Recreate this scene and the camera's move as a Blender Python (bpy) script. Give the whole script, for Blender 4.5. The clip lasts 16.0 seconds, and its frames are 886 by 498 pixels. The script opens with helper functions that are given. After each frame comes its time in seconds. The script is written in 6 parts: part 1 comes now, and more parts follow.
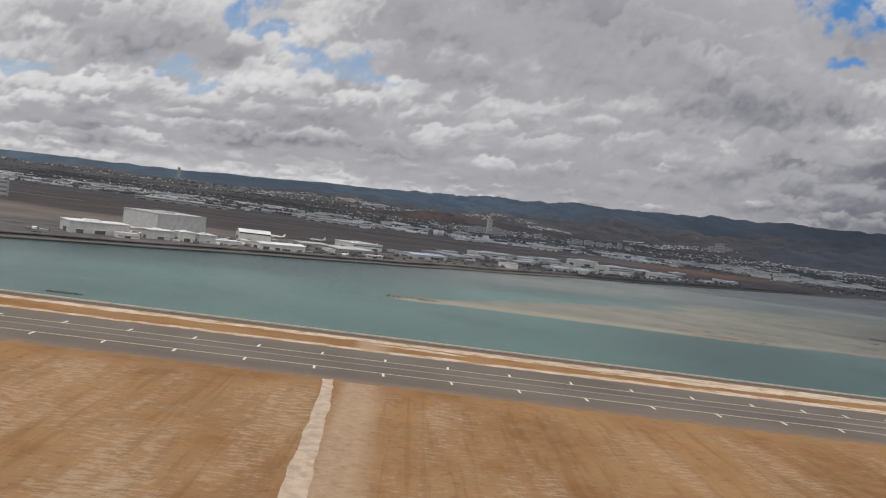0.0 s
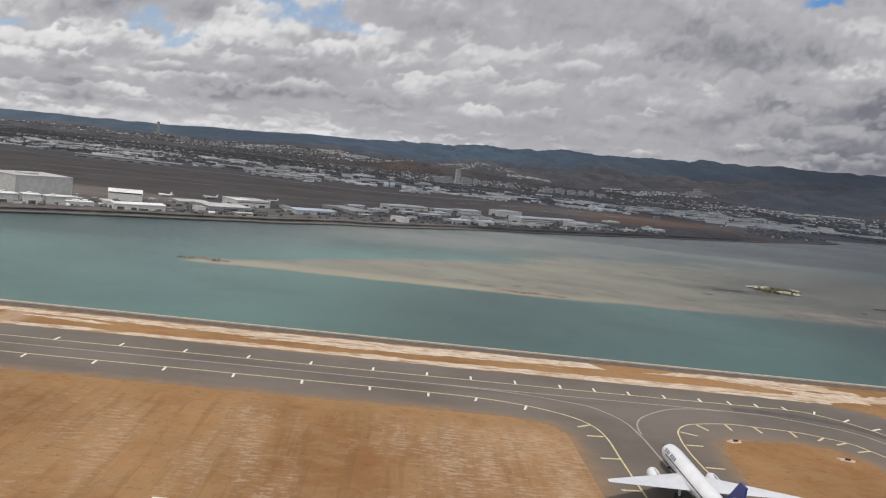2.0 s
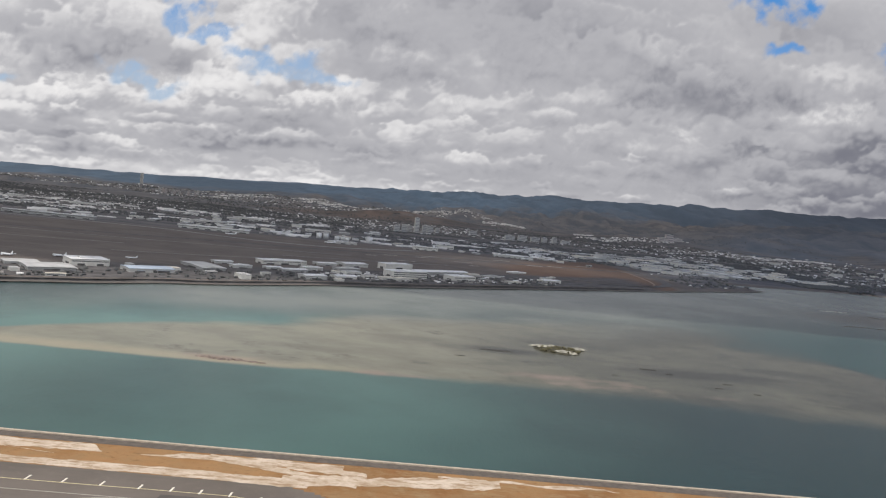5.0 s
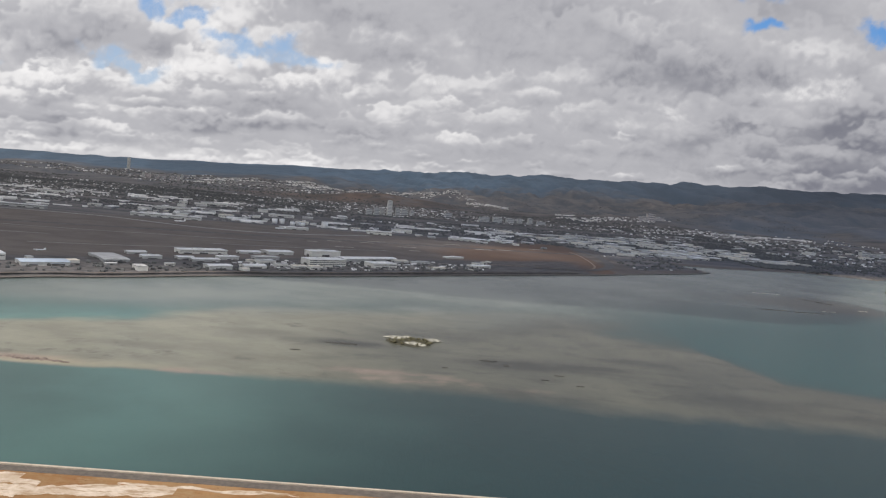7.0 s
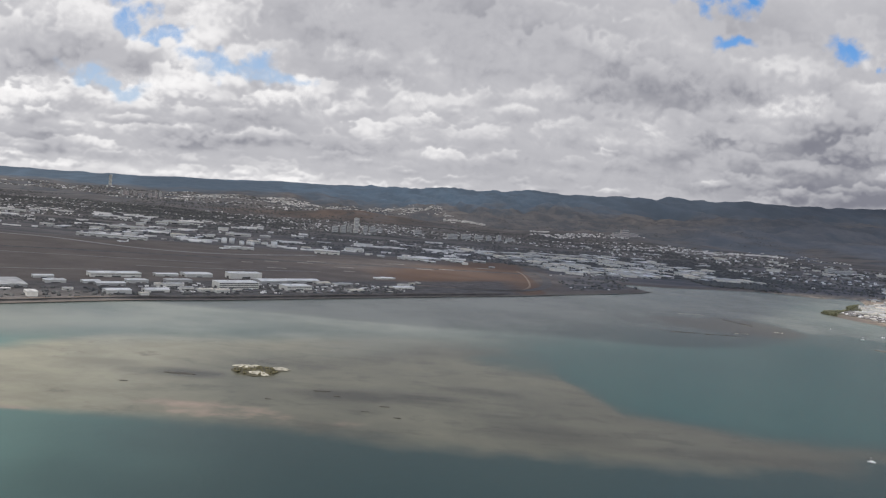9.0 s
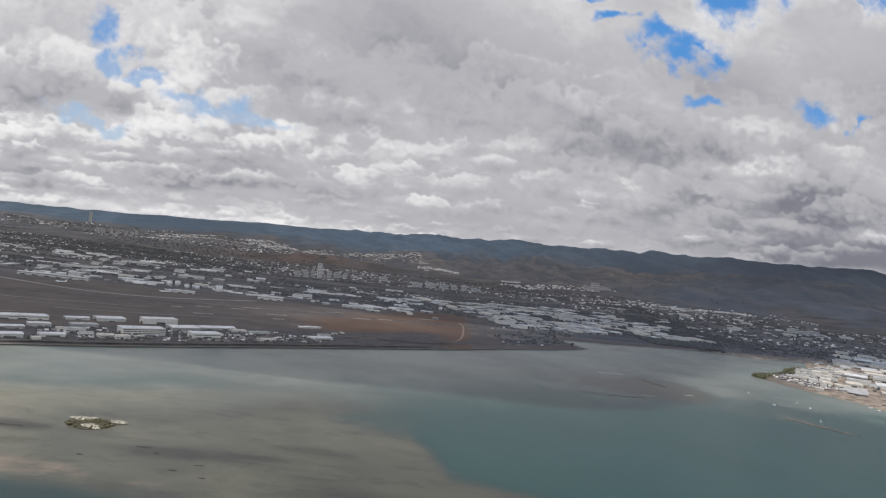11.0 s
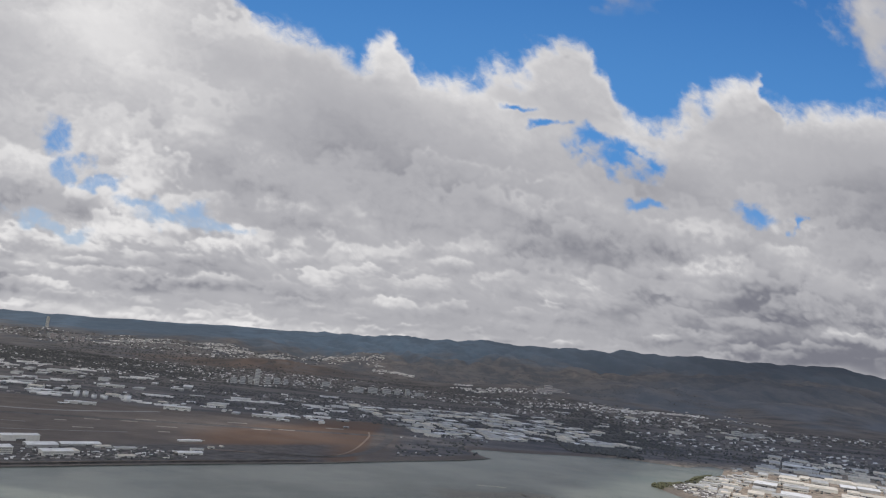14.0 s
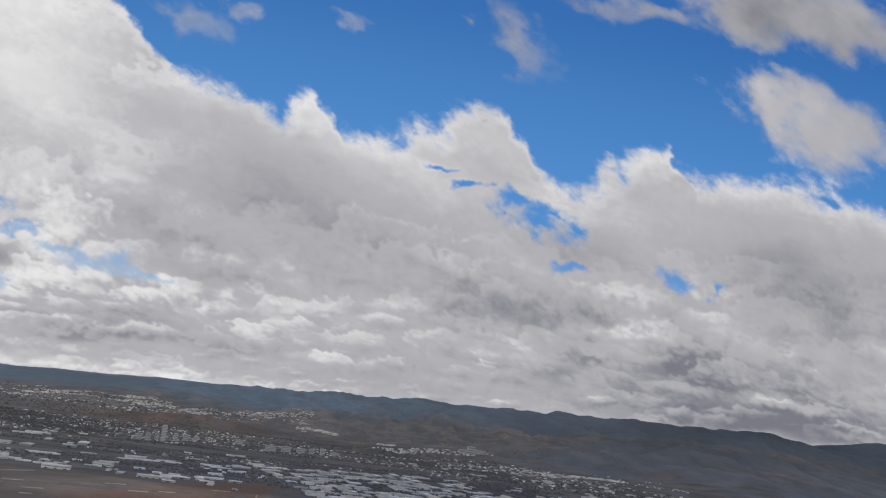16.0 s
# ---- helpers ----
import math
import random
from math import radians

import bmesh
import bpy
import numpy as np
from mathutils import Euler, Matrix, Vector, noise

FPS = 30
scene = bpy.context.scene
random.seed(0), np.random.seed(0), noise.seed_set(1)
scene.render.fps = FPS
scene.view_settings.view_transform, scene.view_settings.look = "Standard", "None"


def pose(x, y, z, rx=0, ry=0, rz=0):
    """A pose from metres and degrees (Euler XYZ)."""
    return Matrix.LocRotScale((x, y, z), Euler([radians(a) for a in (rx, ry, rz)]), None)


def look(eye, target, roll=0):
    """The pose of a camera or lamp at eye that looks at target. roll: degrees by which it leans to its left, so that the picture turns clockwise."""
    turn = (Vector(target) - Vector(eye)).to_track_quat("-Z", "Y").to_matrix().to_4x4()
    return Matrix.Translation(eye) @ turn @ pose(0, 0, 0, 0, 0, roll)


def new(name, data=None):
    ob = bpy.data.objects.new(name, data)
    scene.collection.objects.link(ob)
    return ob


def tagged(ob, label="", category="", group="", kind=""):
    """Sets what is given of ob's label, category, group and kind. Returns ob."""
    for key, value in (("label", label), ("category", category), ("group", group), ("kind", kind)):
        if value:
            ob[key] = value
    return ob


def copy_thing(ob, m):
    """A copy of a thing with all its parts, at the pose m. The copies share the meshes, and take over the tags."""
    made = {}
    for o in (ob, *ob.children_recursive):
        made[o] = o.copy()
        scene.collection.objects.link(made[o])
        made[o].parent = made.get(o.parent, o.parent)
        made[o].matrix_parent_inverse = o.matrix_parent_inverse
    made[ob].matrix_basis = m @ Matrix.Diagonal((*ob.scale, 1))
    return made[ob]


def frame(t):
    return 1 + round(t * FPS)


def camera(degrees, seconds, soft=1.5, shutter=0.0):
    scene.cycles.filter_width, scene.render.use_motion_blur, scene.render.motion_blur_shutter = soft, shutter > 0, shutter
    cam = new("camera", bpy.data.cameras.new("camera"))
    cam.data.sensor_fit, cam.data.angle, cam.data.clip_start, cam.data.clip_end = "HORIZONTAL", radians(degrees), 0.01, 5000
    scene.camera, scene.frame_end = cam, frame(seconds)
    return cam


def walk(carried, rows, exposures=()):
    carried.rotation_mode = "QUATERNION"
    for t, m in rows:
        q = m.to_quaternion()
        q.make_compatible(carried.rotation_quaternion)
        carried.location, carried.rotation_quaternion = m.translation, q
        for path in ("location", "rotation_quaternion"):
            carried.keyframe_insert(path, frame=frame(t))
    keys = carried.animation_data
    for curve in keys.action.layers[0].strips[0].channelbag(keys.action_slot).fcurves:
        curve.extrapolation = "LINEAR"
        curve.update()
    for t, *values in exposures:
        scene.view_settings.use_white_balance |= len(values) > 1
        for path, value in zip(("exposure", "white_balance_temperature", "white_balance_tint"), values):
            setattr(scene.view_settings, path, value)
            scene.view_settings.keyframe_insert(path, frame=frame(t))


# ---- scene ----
cam = camera(60.0, 16.0, soft=1.2)
PATH = [
    (0, (0.000, 0.000, 31.346), (5.201, 99.776, 27.149), 7.52),
    (0.5, (19.013, -0.082, 34.339), (24.714, 99.524, 27.554), 6.74),
    (1, (38.012, -0.196, 37.363), (44.008, 99.260, 28.847), 6.90),
    (1.5, (56.996, -0.341, 40.416), (63.179, 98.921, 29.980), 6.45),
    (2, (75.964, -0.518, 43.500), (81.572, 98.744, 32.747), 6.44),
    (2.5, (94.916, -0.726, 46.613), (99.342, 98.891, 39.065), 6.65),
    (3, (113.851, -0.966, 49.757), (117.819, 98.805, 44.275), 5.34),
    (3.5, (132.767, -1.237, 52.931), (136.690, 98.584, 48.421), 5.81),
    (4, (151.664, -1.541, 56.135), (155.491, 98.284, 51.623), 5.97),
    (4.2, (159.217, -1.671, 57.426), (163.083, 98.145, 52.769), 5.75),
    (6.3, (238.317, -3.351, 71.269), (241.398, 96.393, 64.819), 6.26),
    (6.5, (245.830, -3.541, 72.615), (248.884, 96.144, 65.304), 6.34),
    (7, (264.593, -4.038, 76.003), (267.722, 95.612, 68.252), 5.13),
    (7.5, (283.332, -4.568, 79.422), (286.478, 95.001, 70.697), 5.35),
    (8, (302.044, -5.131, 82.872), (305.209, 94.428, 74.034), 4.98),
    (8.5, (320.729, -5.726, 86.352), (323.878, 93.864, 77.873), 5.46),
    (9, (339.386, -6.355, 89.864), (342.372, 93.426, 83.953), 5.01),
    (9.2, (346.841, -6.615, 91.277), (349.732, 93.200, 85.926), 4.43),
    (11.3, (424.826, -9.672, 106.420), (427.564, 90.276, 108.121), 6.87),
    (11.5, (432.224, -9.994, 107.891), (434.823, 89.928, 110.866), 6.72),
    (12, (450.696, -10.822, 111.591), (453.077, 89.002, 117.018), 7.50),
    (12.5, (469.134, -11.684, 115.322), (471.668, 88.126, 120.932), 6.83),
    (13, (487.537, -12.579, 119.085), (490.360, 87.168, 125.599), 7.37),
    (13.5, (505.905, -13.509, 122.879), (508.465, 85.871, 133.703), 7.02),
    (14, (524.236, -14.472, 126.706), (527.047, 84.641, 139.695), 6.26),
    (14.5, (542.529, -15.470, 130.564), (546.211, 83.225, 146.242), 6.58),
    (15, (560.785, -16.501, 134.454), (565.402, 81.976, 151.215), 6.27),
    (15.5, (579.001, -17.567, 138.376), (585.130, 80.542, 156.737), 7.83),
    (16, (597.177, -18.667, 142.330), (605.086, 78.839, 163.067), 7.52),
]
STOPS = [(0, -0.28), (1, -0.22), (2, -0.15), (3, -0.08), (4, -0.03), (6.5, -0.06), (7, 0.03), (8, 0.14), (9, 0.14), (11.5, 0.0), (13, -0.05), (16, -0.10)]
walk(cam, [(t, look(eye, target, roll)) for t, eye, target, roll in PATH], [(t, e, 6560, 11.5) for t, e in STOPS])

# ---- world, sun ----
SUN_EL, SUN_AZ = radians(70), radians(200)   # azimuth clockwise from +y
world = bpy.data.worlds.new("sky")
scene.world = world
world.use_nodes = True
wn = world.node_tree.nodes
sky = wn.new("ShaderNodeTexSky")
sky.sky_type = "NISHITA"
sky.sun_disc = False
sky.sun_elevation, sky.sun_rotation = SUN_EL, SUN_AZ
sky.air_density, sky.dust_density, sky.ozone_density = 1.0, 0.3, 2.0
softer = wn.new("ShaderNodeHueSaturation")
softer.inputs["Saturation"].default_value = 0.32
world.node_tree.links.new(sky.outputs[0], softer.inputs["Color"])
world.node_tree.links.new(softer.outputs[0], wn["Background"].inputs[0])
wn["Background"].inputs[1].default_value = 0.165
sun = new("sun", bpy.data.lights.new("sun", "SUN"))
sun.data.energy, sun.data.angle, sun.data.color = 2.2, radians(0.6), (1.0, 0.95, 0.88)
toward = Vector((math.sin(SUN_AZ) * math.cos(SUN_EL), math.cos(SUN_AZ) * math.cos(SUN_EL), math.sin(SUN_EL)))
sun.matrix_world = look(toward * 900, (0, 0, 0))


# ---- node helpers ----
class V:
    """A value in a node tree, with arithmetic."""

    def __init__(self, nt, sock):
        self.nt, self.s = nt, sock

    def op(self, kind, *others, clamp=False):
        n = self.nt.nodes.new("ShaderNodeMath")
        n.operation, n.use_clamp = kind, clamp
        for k, o in enumerate((self, *others)):
            if isinstance(o, V):
                self.nt.links.new(o.s, n.inputs[k])
            else:
                n.inputs[k].default_value = o
        return V(self.nt, n.outputs[0])

    def __add__(self, o): return self.op("ADD", o)
    def __sub__(self, o): return self.op("SUBTRACT", o)
    def __mul__(self, o): return self.op("MULTIPLY", o)
    def __truediv__(self, o): return self.op("DIVIDE", o)
    def pow(self, o): return self.op("POWER", o)
    def max(self, o): return self.op("MAXIMUM", o)
    def min(self, o): return self.op("MINIMUM", o)
    def flip(self): return (self * -1.0) + 1.0

    def step(self, a, b):
        n = self.nt.nodes.new("ShaderNodeMapRange")
        n.interpolation_type = "SMOOTHSTEP"
        self.nt.links.new(self.s, n.inputs[0])
        n.inputs[1].default_value, n.inputs[2].default_value = a, b
        return V(self.nt, n.outputs[0])


class Mat:
    """A procedural material with short ways to make its nodes."""

    def __init__(self, name, roughness=0.8, metallic=0.0, specular=0.3):
        self.m = bpy.data.materials.new(name)
        self.m.use_nodes = True
        self.nt = self.m.node_tree
        self.bsdf = self.nt.nodes["Principled BSDF"]
        self.bsdf.inputs["Roughness"].default_value = roughness
        self.bsdf.inputs["Metallic"].default_value = metallic
        self.bsdf.inputs["Specular IOR Level"].default_value = specular
        self.pos = self.nt.nodes.new("ShaderNodeNewGeometry").outputs["Position"]

    def mapped(self, scale=(1, 1, 1), turn=0.0, source=None):
        n = self.nt.nodes.new("ShaderNodeMapping")
        n.inputs["Scale"].default_value = scale
        n.inputs["Rotation"].default_value = (0, 0, turn)
        self.nt.links.new(source or self.pos, n.inputs[0])
        return n.outputs[0]

    def noise(self, scale, detail=4, rough=0.55, source=None, distort=0.0):
        n = self.nt.nodes.new("ShaderNodeTexNoise")
        n.inputs["Scale"].default_value, n.inputs["Detail"].default_value = scale, detail
        n.inputs["Roughness"].default_value, n.inputs["Distortion"].default_value = rough, distort
        self.nt.links.new(source or self.pos, n.inputs["Vector"])
        return V(self.nt, n.outputs[0])

    def attr(self, name):
        n = self.nt.nodes.new("ShaderNodeAttribute")
        n.attribute_name = name
        return V(self.nt, n.outputs["Fac"])

    def axis(self, k, source=None):
        n = self.nt.nodes.new("ShaderNodeSeparateXYZ")
        self.nt.links.new(source or self.pos, n.inputs[0])
        return V(self.nt, n.outputs[k])

    def random(self):
        return V(self.nt, self.nt.nodes.new("ShaderNodeObjectInfo").outputs["Random"])

    def island(self):
        return V(self.nt, self.nt.nodes.new("ShaderNodeNewGeometry").outputs["Random Per Island"])

    def mix(self, fac, a, b):
        n = self.nt.nodes.new("ShaderNodeMix")
        n.data_type = "RGBA"
        if isinstance(fac, V):
            self.nt.links.new(fac.s, n.inputs[0])
        else:
            n.inputs[0].default_value = fac
        for k, c in ((6, a), (7, b)):
            if isinstance(c, tuple):
                n.inputs[k].default_value = (*c, 1)
            else:
                self.nt.links.new(c, n.inputs[k])
        return n.outputs[2]

    def color(self, c):
        if isinstance(c, tuple):
            self.bsdf.inputs["Base Color"].default_value = (*c, 1)
        else:
            self.nt.links.new(c, self.bsdf.inputs["Base Color"])
        return self

    def bump(self, height, strength=0.3, distance=0.1):
        n = self.nt.nodes.new("ShaderNodeBump")
        n.inputs["Strength"].default_value, n.inputs["Distance"].default_value = strength, distance
        self.nt.links.new(height.s, n.inputs["Height"])
        self.nt.links.new(n.outputs[0], self.bsdf.inputs["Normal"])
        return self

# ---- materials ----
def plain(name, c, spread=0.12, scale=0.6, roughness=0.8, metallic=0.0, by_object=0.0):
    m = Mat(name, roughness, metallic)
    n = m.noise(scale, 5).step(0.3, 0.7)
    m.color(m.mix(n, tuple(v * (1 - spread) for v in c), tuple(min(1, v * (1 + spread)) for v in c)))
    if by_object:
        base = m.bsdf.inputs["Base Color"].links[0].from_socket
        m.color(m.mix(m.random() * by_object, base, tuple(v * 0.35 for v in c)))
    return m.m


def make_water():
    m = Mat("water", roughness=0.25, specular=0.24)
    m.bsdf.inputs["IOR"].default_value = 1.24
    n1, n2 = m.noise(0.012, 5), m.noise(0.045, 7, 0.65, source=m.mapped((0.8, 1.1, 1), 0.66))
    deep = m.mix(m.attr("teal"), (0.020, 0.041, 0.043), (0.115, 0.222, 0.192))
    deep = m.mix(m.attr("basin") * (n1.step(0.3, 0.7) * 0.4 + 0.6), deep, (0.024, 0.074, 0.072))
    deep = m.mix(n1.step(0.4, 0.7) * 0.35, deep, (0.022, 0.043, 0.043))
    reef = m.mix(n2.step(0.3, 0.7), (0.185, 0.178, 0.130), (0.250, 0.240, 0.175))
    reef = m.mix(m.noise(0.025, 7, 0.72).step(0.54, 0.68) * 0.75, reef, (0.075, 0.072, 0.058))
    # Cloud shade over the eastern reef is put into its colour here.
    reef = m.mix(m.attr("reef_shade") * (n1.step(0.3, 0.65) * 0.3 + 0.7), reef, (0.068, 0.070, 0.057))
    reef = m.mix(m.axis(0).step(360, 520) * 0.75, reef, (0.056, 0.056, 0.047))
    edge = (m.attr("reef") + (n2 - 0.5) * 0.35).step(0.15, 0.85)
    c = m.mix(edge, deep, reef)
    c = m.mix((m.attr("sand") + (n2 - 0.5) * 0.3).step(0.2, 0.9), c, (0.33, 0.295, 0.20))
    mottle = m.noise(0.05, 8, 0.72, source=m.mapped((0.6, 1.2, 1), 0.2))
    c = m.mix(mottle.step(0.50, 0.62) * m.attr("reef_shade") * edge * 0.35, c, (0.034, 0.036, 0.031))
    streaks = m.noise(0.012, 6, 0.6, source=m.mapped((0.9, 1.0, 1), -0.35))
    c = m.mix(m.attr("shoal") * (streaks.step(0.34, 0.66) * 0.34 + 0.50), c, (0.200, 0.217, 0.190))
    c = m.mix(m.attr("weed") * edge * (n2.step(0.25, 0.6) * 0.4 + 0.5), c, (0.026, 0.027, 0.025))
    c = m.mix(m.attr("rust") * n2.step(0.35, 0.6) * 0.75, c, (0.27, 0.195, 0.155))
    m.color(c)
    wave = m.noise(0.35, 6, 0.6, source=m.mapped((1, 0.45, 1), 0.3)) + m.noise(1.6, 4, 0.6) * 0.4
    m.bump(wave, 0.55, 0.25)
    return m.m


def make_dry_grass():
    """Dry airfield grass: ochre and rust patches, bleached dashes left by mowing, faint wheel rows and a trodden verge by the dirt road."""
    m = Mat("dry_grass", 0.95, specular=0.1)
    big = m.noise(0.035, 6, 0.65)
    fine = m.noise(1.1, 9, 0.78, source=m.mapped((0.6, 1.0, 1)))
    mid = m.noise(0.22, 8, 0.72, source=m.mapped((0.7, 1.0, 1), 0.2))
    tracks = m.noise(0.10, 7, 0.66, source=m.mapped((1.0, 0.22, 1), -0.1))
    rows = m.noise(0.55, 4, 0.6, source=m.mapped((1.0, 0.05, 1), -0.06))
    dash = m.noise(1.0, 6, 0.7, source=m.mapped((0.45, 1.5, 1), 0.05))
    clod = m.noise(0.9, 7, 0.75, source=m.mapped((0.7, 1.1, 1), 0.3))
    c = m.mix(big.step(0.36, 0.62), (0.272, 0.138, 0.058), (0.385, 0.218, 0.100))
    c = m.mix(mid.step(0.42, 0.62) * 0.7, c, (0.320, 0.200, 0.098))
    c = m.mix(m.noise(0.09, 6, 0.65).step(0.52, 0.68) * 0.5, c, (0.272, 0.118, 0.048))
    c = m.mix(clod.step(0.55, 0.66) * 0.6, c, (0.185, 0.090, 0.040))
    wheel = m.axis(0)
    verge = wheel.step(-8.2, -5.6) * wheel.step(1.2, -3.0)
    far = m.axis(1).step(127.5, 116) * wheel.step(125, 100)
    c = m.mix(rows.step(0.50, 0.60) * far * 0.32, c, (0.190, 0.100, 0.044))
    rough = wheel.step(150, 185) * m.noise(0.35, 8, 0.75, source=m.mapped((0.6, 1.0, 1), 0.2)).step(0.50, 0.62)
    c = m.mix(rough * 0.6, c, (0.36, 0.25, 0.135))
    pale = (tracks.step(0.44, 0.60) * 0.85 + mid.step(0.5, 0.7) * 0.25) * far
    c = m.mix(pale * 0.30, c, (0.42, 0.285, 0.175))
    c = m.mix((dash + (tracks - 0.5) * 0.5).step(0.53, 0.60) * far * (pale * 0.6 + 0.22), c, (0.46, 0.325, 0.212))
    c = m.mix((dash + (tracks - 0.5) * 0.5).step(0.65, 0.72) * pale * 0.55, c, (0.58, 0.44, 0.315))
    c = m.mix(verge * (fine.step(0.30, 0.62) * 0.6 + 0.3), c, (0.48, 0.345, 0.23))
    m.color(c).bump(fine, 0.8, 0.3)
    return m.m


def make_sand():
    m = Mat("pale_sand", 0.95, specular=0.1)
    c = m.mix(m.noise(0.25, 7, 0.65).step(0.35, 0.65), (0.50, 0.385, 0.275), (0.68, 0.565, 0.445))
    patch = m.noise(0.55, 8, 0.72, source=m.mapped((0.35, 1.2, 1)))
    c = m.mix(patch.step(0.50, 0.60) * 0.8, c, (0.33, 0.215, 0.12))
    c = m.mix(m.noise(1.3, 6, 0.7, source=m.mapped((0.4, 1.3, 1))).step(0.54, 0.64) * 0.5, c, (0.40, 0.29, 0.19))
    m.color(c).bump(m.noise(1.5, 5), 0.4, 0.1)
    return m.m


def make_asphalt():
    m = Mat("asphalt", 0.85, specular=0.25)
    streak = m.noise(0.12, 6, 0.6, source=m.mapped((0.08, 1, 1)))
    c = m.mix(m.noise(0.04, 5).step(0.3, 0.7), (0.138, 0.116, 0.096), (0.185, 0.156, 0.130))
    c = m.mix(streak.step(0.5, 0.75) * 0.6, c, (0.10, 0.087, 0.075))
    c = m.mix(m.noise(0.6, 8, 0.7).step(0.5, 0.75) * 0.3, c, (0.24, 0.20, 0.165))
    dust = (m.attr("edge") * 10.0 + (m.noise(0.16, 7, 0.7) - 0.5) * 9.0).step(3.4, -0.4) * m.attr("inner")
    c = m.mix(dust * 0.9, c, m.mix(m.noise(0.4, 6, 0.7).step(0.4, 0.6), (0.235, 0.138, 0.068), (0.30, 0.185, 0.10)))
    film = (m.attr("edge") * 10.0 + (m.noise(0.07, 6, 0.7) - 0.5) * 10.0).step(8.5, 0.0) * m.attr("inner")
    c = m.mix(film * 0.28, c, (0.26, 0.19, 0.125))
    m.color(c).bump(m.noise(4, 4), 0.2, 0.03)
    return m.m


def make_land():
    """Mainland ground: airfield grass, town ground, open brown slopes and forested mountain sides, told apart by named
    fields. Distance haze is put into the mountain colours.
    """
    m = Mat("mainland_ground", 0.95, specular=0.1)
    n0, n1, n2 = m.noise(0.004, 6, 0.6), m.noise(0.02, 7, 0.65), m.noise(0.09, 6, 0.7)
    field = m.mix(n1.step(0.35, 0.7), (0.135, 0.116, 0.104), (0.178, 0.152, 0.134))
    swath = m.noise(0.02, 6, 0.65, source=m.mapped((0.3, 1.6, 1), 0.35))
    field = m.mix(swath.step(0.52, 0.66) * 0.6, field, (0.205, 0.175, 0.150))
    field = m.mix(m.attr("dry") * (swath.step(0.3, 0.6) * 0.35 + 0.65), field, (0.170, 0.112, 0.082))
    apron = m.mix(n2.step(0.35, 0.65), (0.082, 0.078, 0.077), (0.150, 0.142, 0.138))
    c = m.mix(m.attr("apron") * 0.9, field, apron)
    belt = m.noise(0.02, 7, 0.68, source=m.mapped((0.35, 1.3, 1), 0.12))
    town = m.mix(belt.step(0.38, 0.62), (0.095, 0.094, 0.099), (0.185, 0.170, 0.163))
    town = m.mix(n2.step(0.5, 0.7) * 0.5, town, (0.19, 0.178, 0.168))
    c = m.mix(m.attr("town"), c, town)
    patch = m.noise(0.011, 8, 0.7, source=m.mapped((1.0, 0.55, 1), 0.3))
    low = m.mix(patch.step(0.40, 0.60), (0.148, 0.146, 0.154), (0.248, 0.228, 0.216))
    low = m.mix(n2.step(0.55, 0.7) * 0.35, low, (0.26, 0.24, 0.22))
    # Distance haze put into the colour: far slopes turn paler and bluer.
    hazy_high = m.mix(n1.step(0.35, 0.7), (0.165, 0.235, 0.310), (0.205, 0.275, 0.350))
    hazy_high = m.mix(m.axis(0).step(300, 1700) * 0.8, hazy_high, (0.150, 0.188, 0.236))
    wood = m.mix(m.attr("upper"), low, hazy_high)
    # The forest colour is lifted and blued by painted haze too.
    wood = m.mix(m.attr("shaded_forest"), wood, m.mix(patch.step(0.35, 0.65), (0.132, 0.154, 0.190), (0.190, 0.202, 0.226)))
    # Relief shade put into the colour: gullies darker than the spurs.
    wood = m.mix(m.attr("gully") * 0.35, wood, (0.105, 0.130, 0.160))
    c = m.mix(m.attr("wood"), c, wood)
    tan = m.mix(n2.step(0.35, 0.65), (0.17, 0.14, 0.11), (0.42, 0.345, 0.27))
    c = m.mix(m.attr("tan"), c, tan)
    c = m.mix(m.attr("park") * n2.step(0.2, 0.5), c, (0.085, 0.085, 0.050))
    c = m.mix(m.attr("red") * (n1.step(0.3, 0.6) * 0.7 + 0.2), c, m.mix(patch.step(0.4, 0.6), (0.140, 0.113, 0.098), (0.218, 0.158, 0.128)))
    m.color(c).bump(n2, 0.6, 3.0)
    return m.m


WATER, GRASS, SAND, ASPHALT, LAND = make_water(), make_dry_grass(), make_sand(), make_asphalt(), make_land()
PAINT_YELLOW = plain("worn_yellow_paint", (0.64, 0.55, 0.32), 0.18, 2)
PAINT_WHITE = plain("worn_white_paint", (0.78, 0.74, 0.62), 0.12, 2)
PAINT_GREY = plain("faded_line_paint", (0.38, 0.35, 0.29), 0.15, 2)
OLD_TAR = plain("dark_tar", (0.105, 0.092, 0.082), 0.15, 0.5)
ROCK = plain("dark_riprap_rock", (0.14, 0.12, 0.10), 0.4, 1.2)
CONCRETE = plain("pale_concrete", (0.52, 0.43, 0.33), 0.15, 0.5)
WHITE_ROOF = plain("white_metal_roof", (0.72, 0.71, 0.69), 0.14, 0.12, 0.85)
GREY_ROOF = plain("grey_metal_roof", (0.46, 0.452, 0.435), 0.2, 0.12, 0.85)
CREAM_WALL = plain("cream_wall", (0.62, 0.60, 0.55), 0.08, 0.4)
GREY_WALL = plain("grey_wall", (0.36, 0.355, 0.34), 0.10, 0.4)
LIGHT_WALL = plain("light_wall", (0.50, 0.49, 0.46), 0.10, 0.4)
DARK_GLASS = plain("dark_opening", (0.035, 0.037, 0.04), 0.2, 0.6, 0.3)


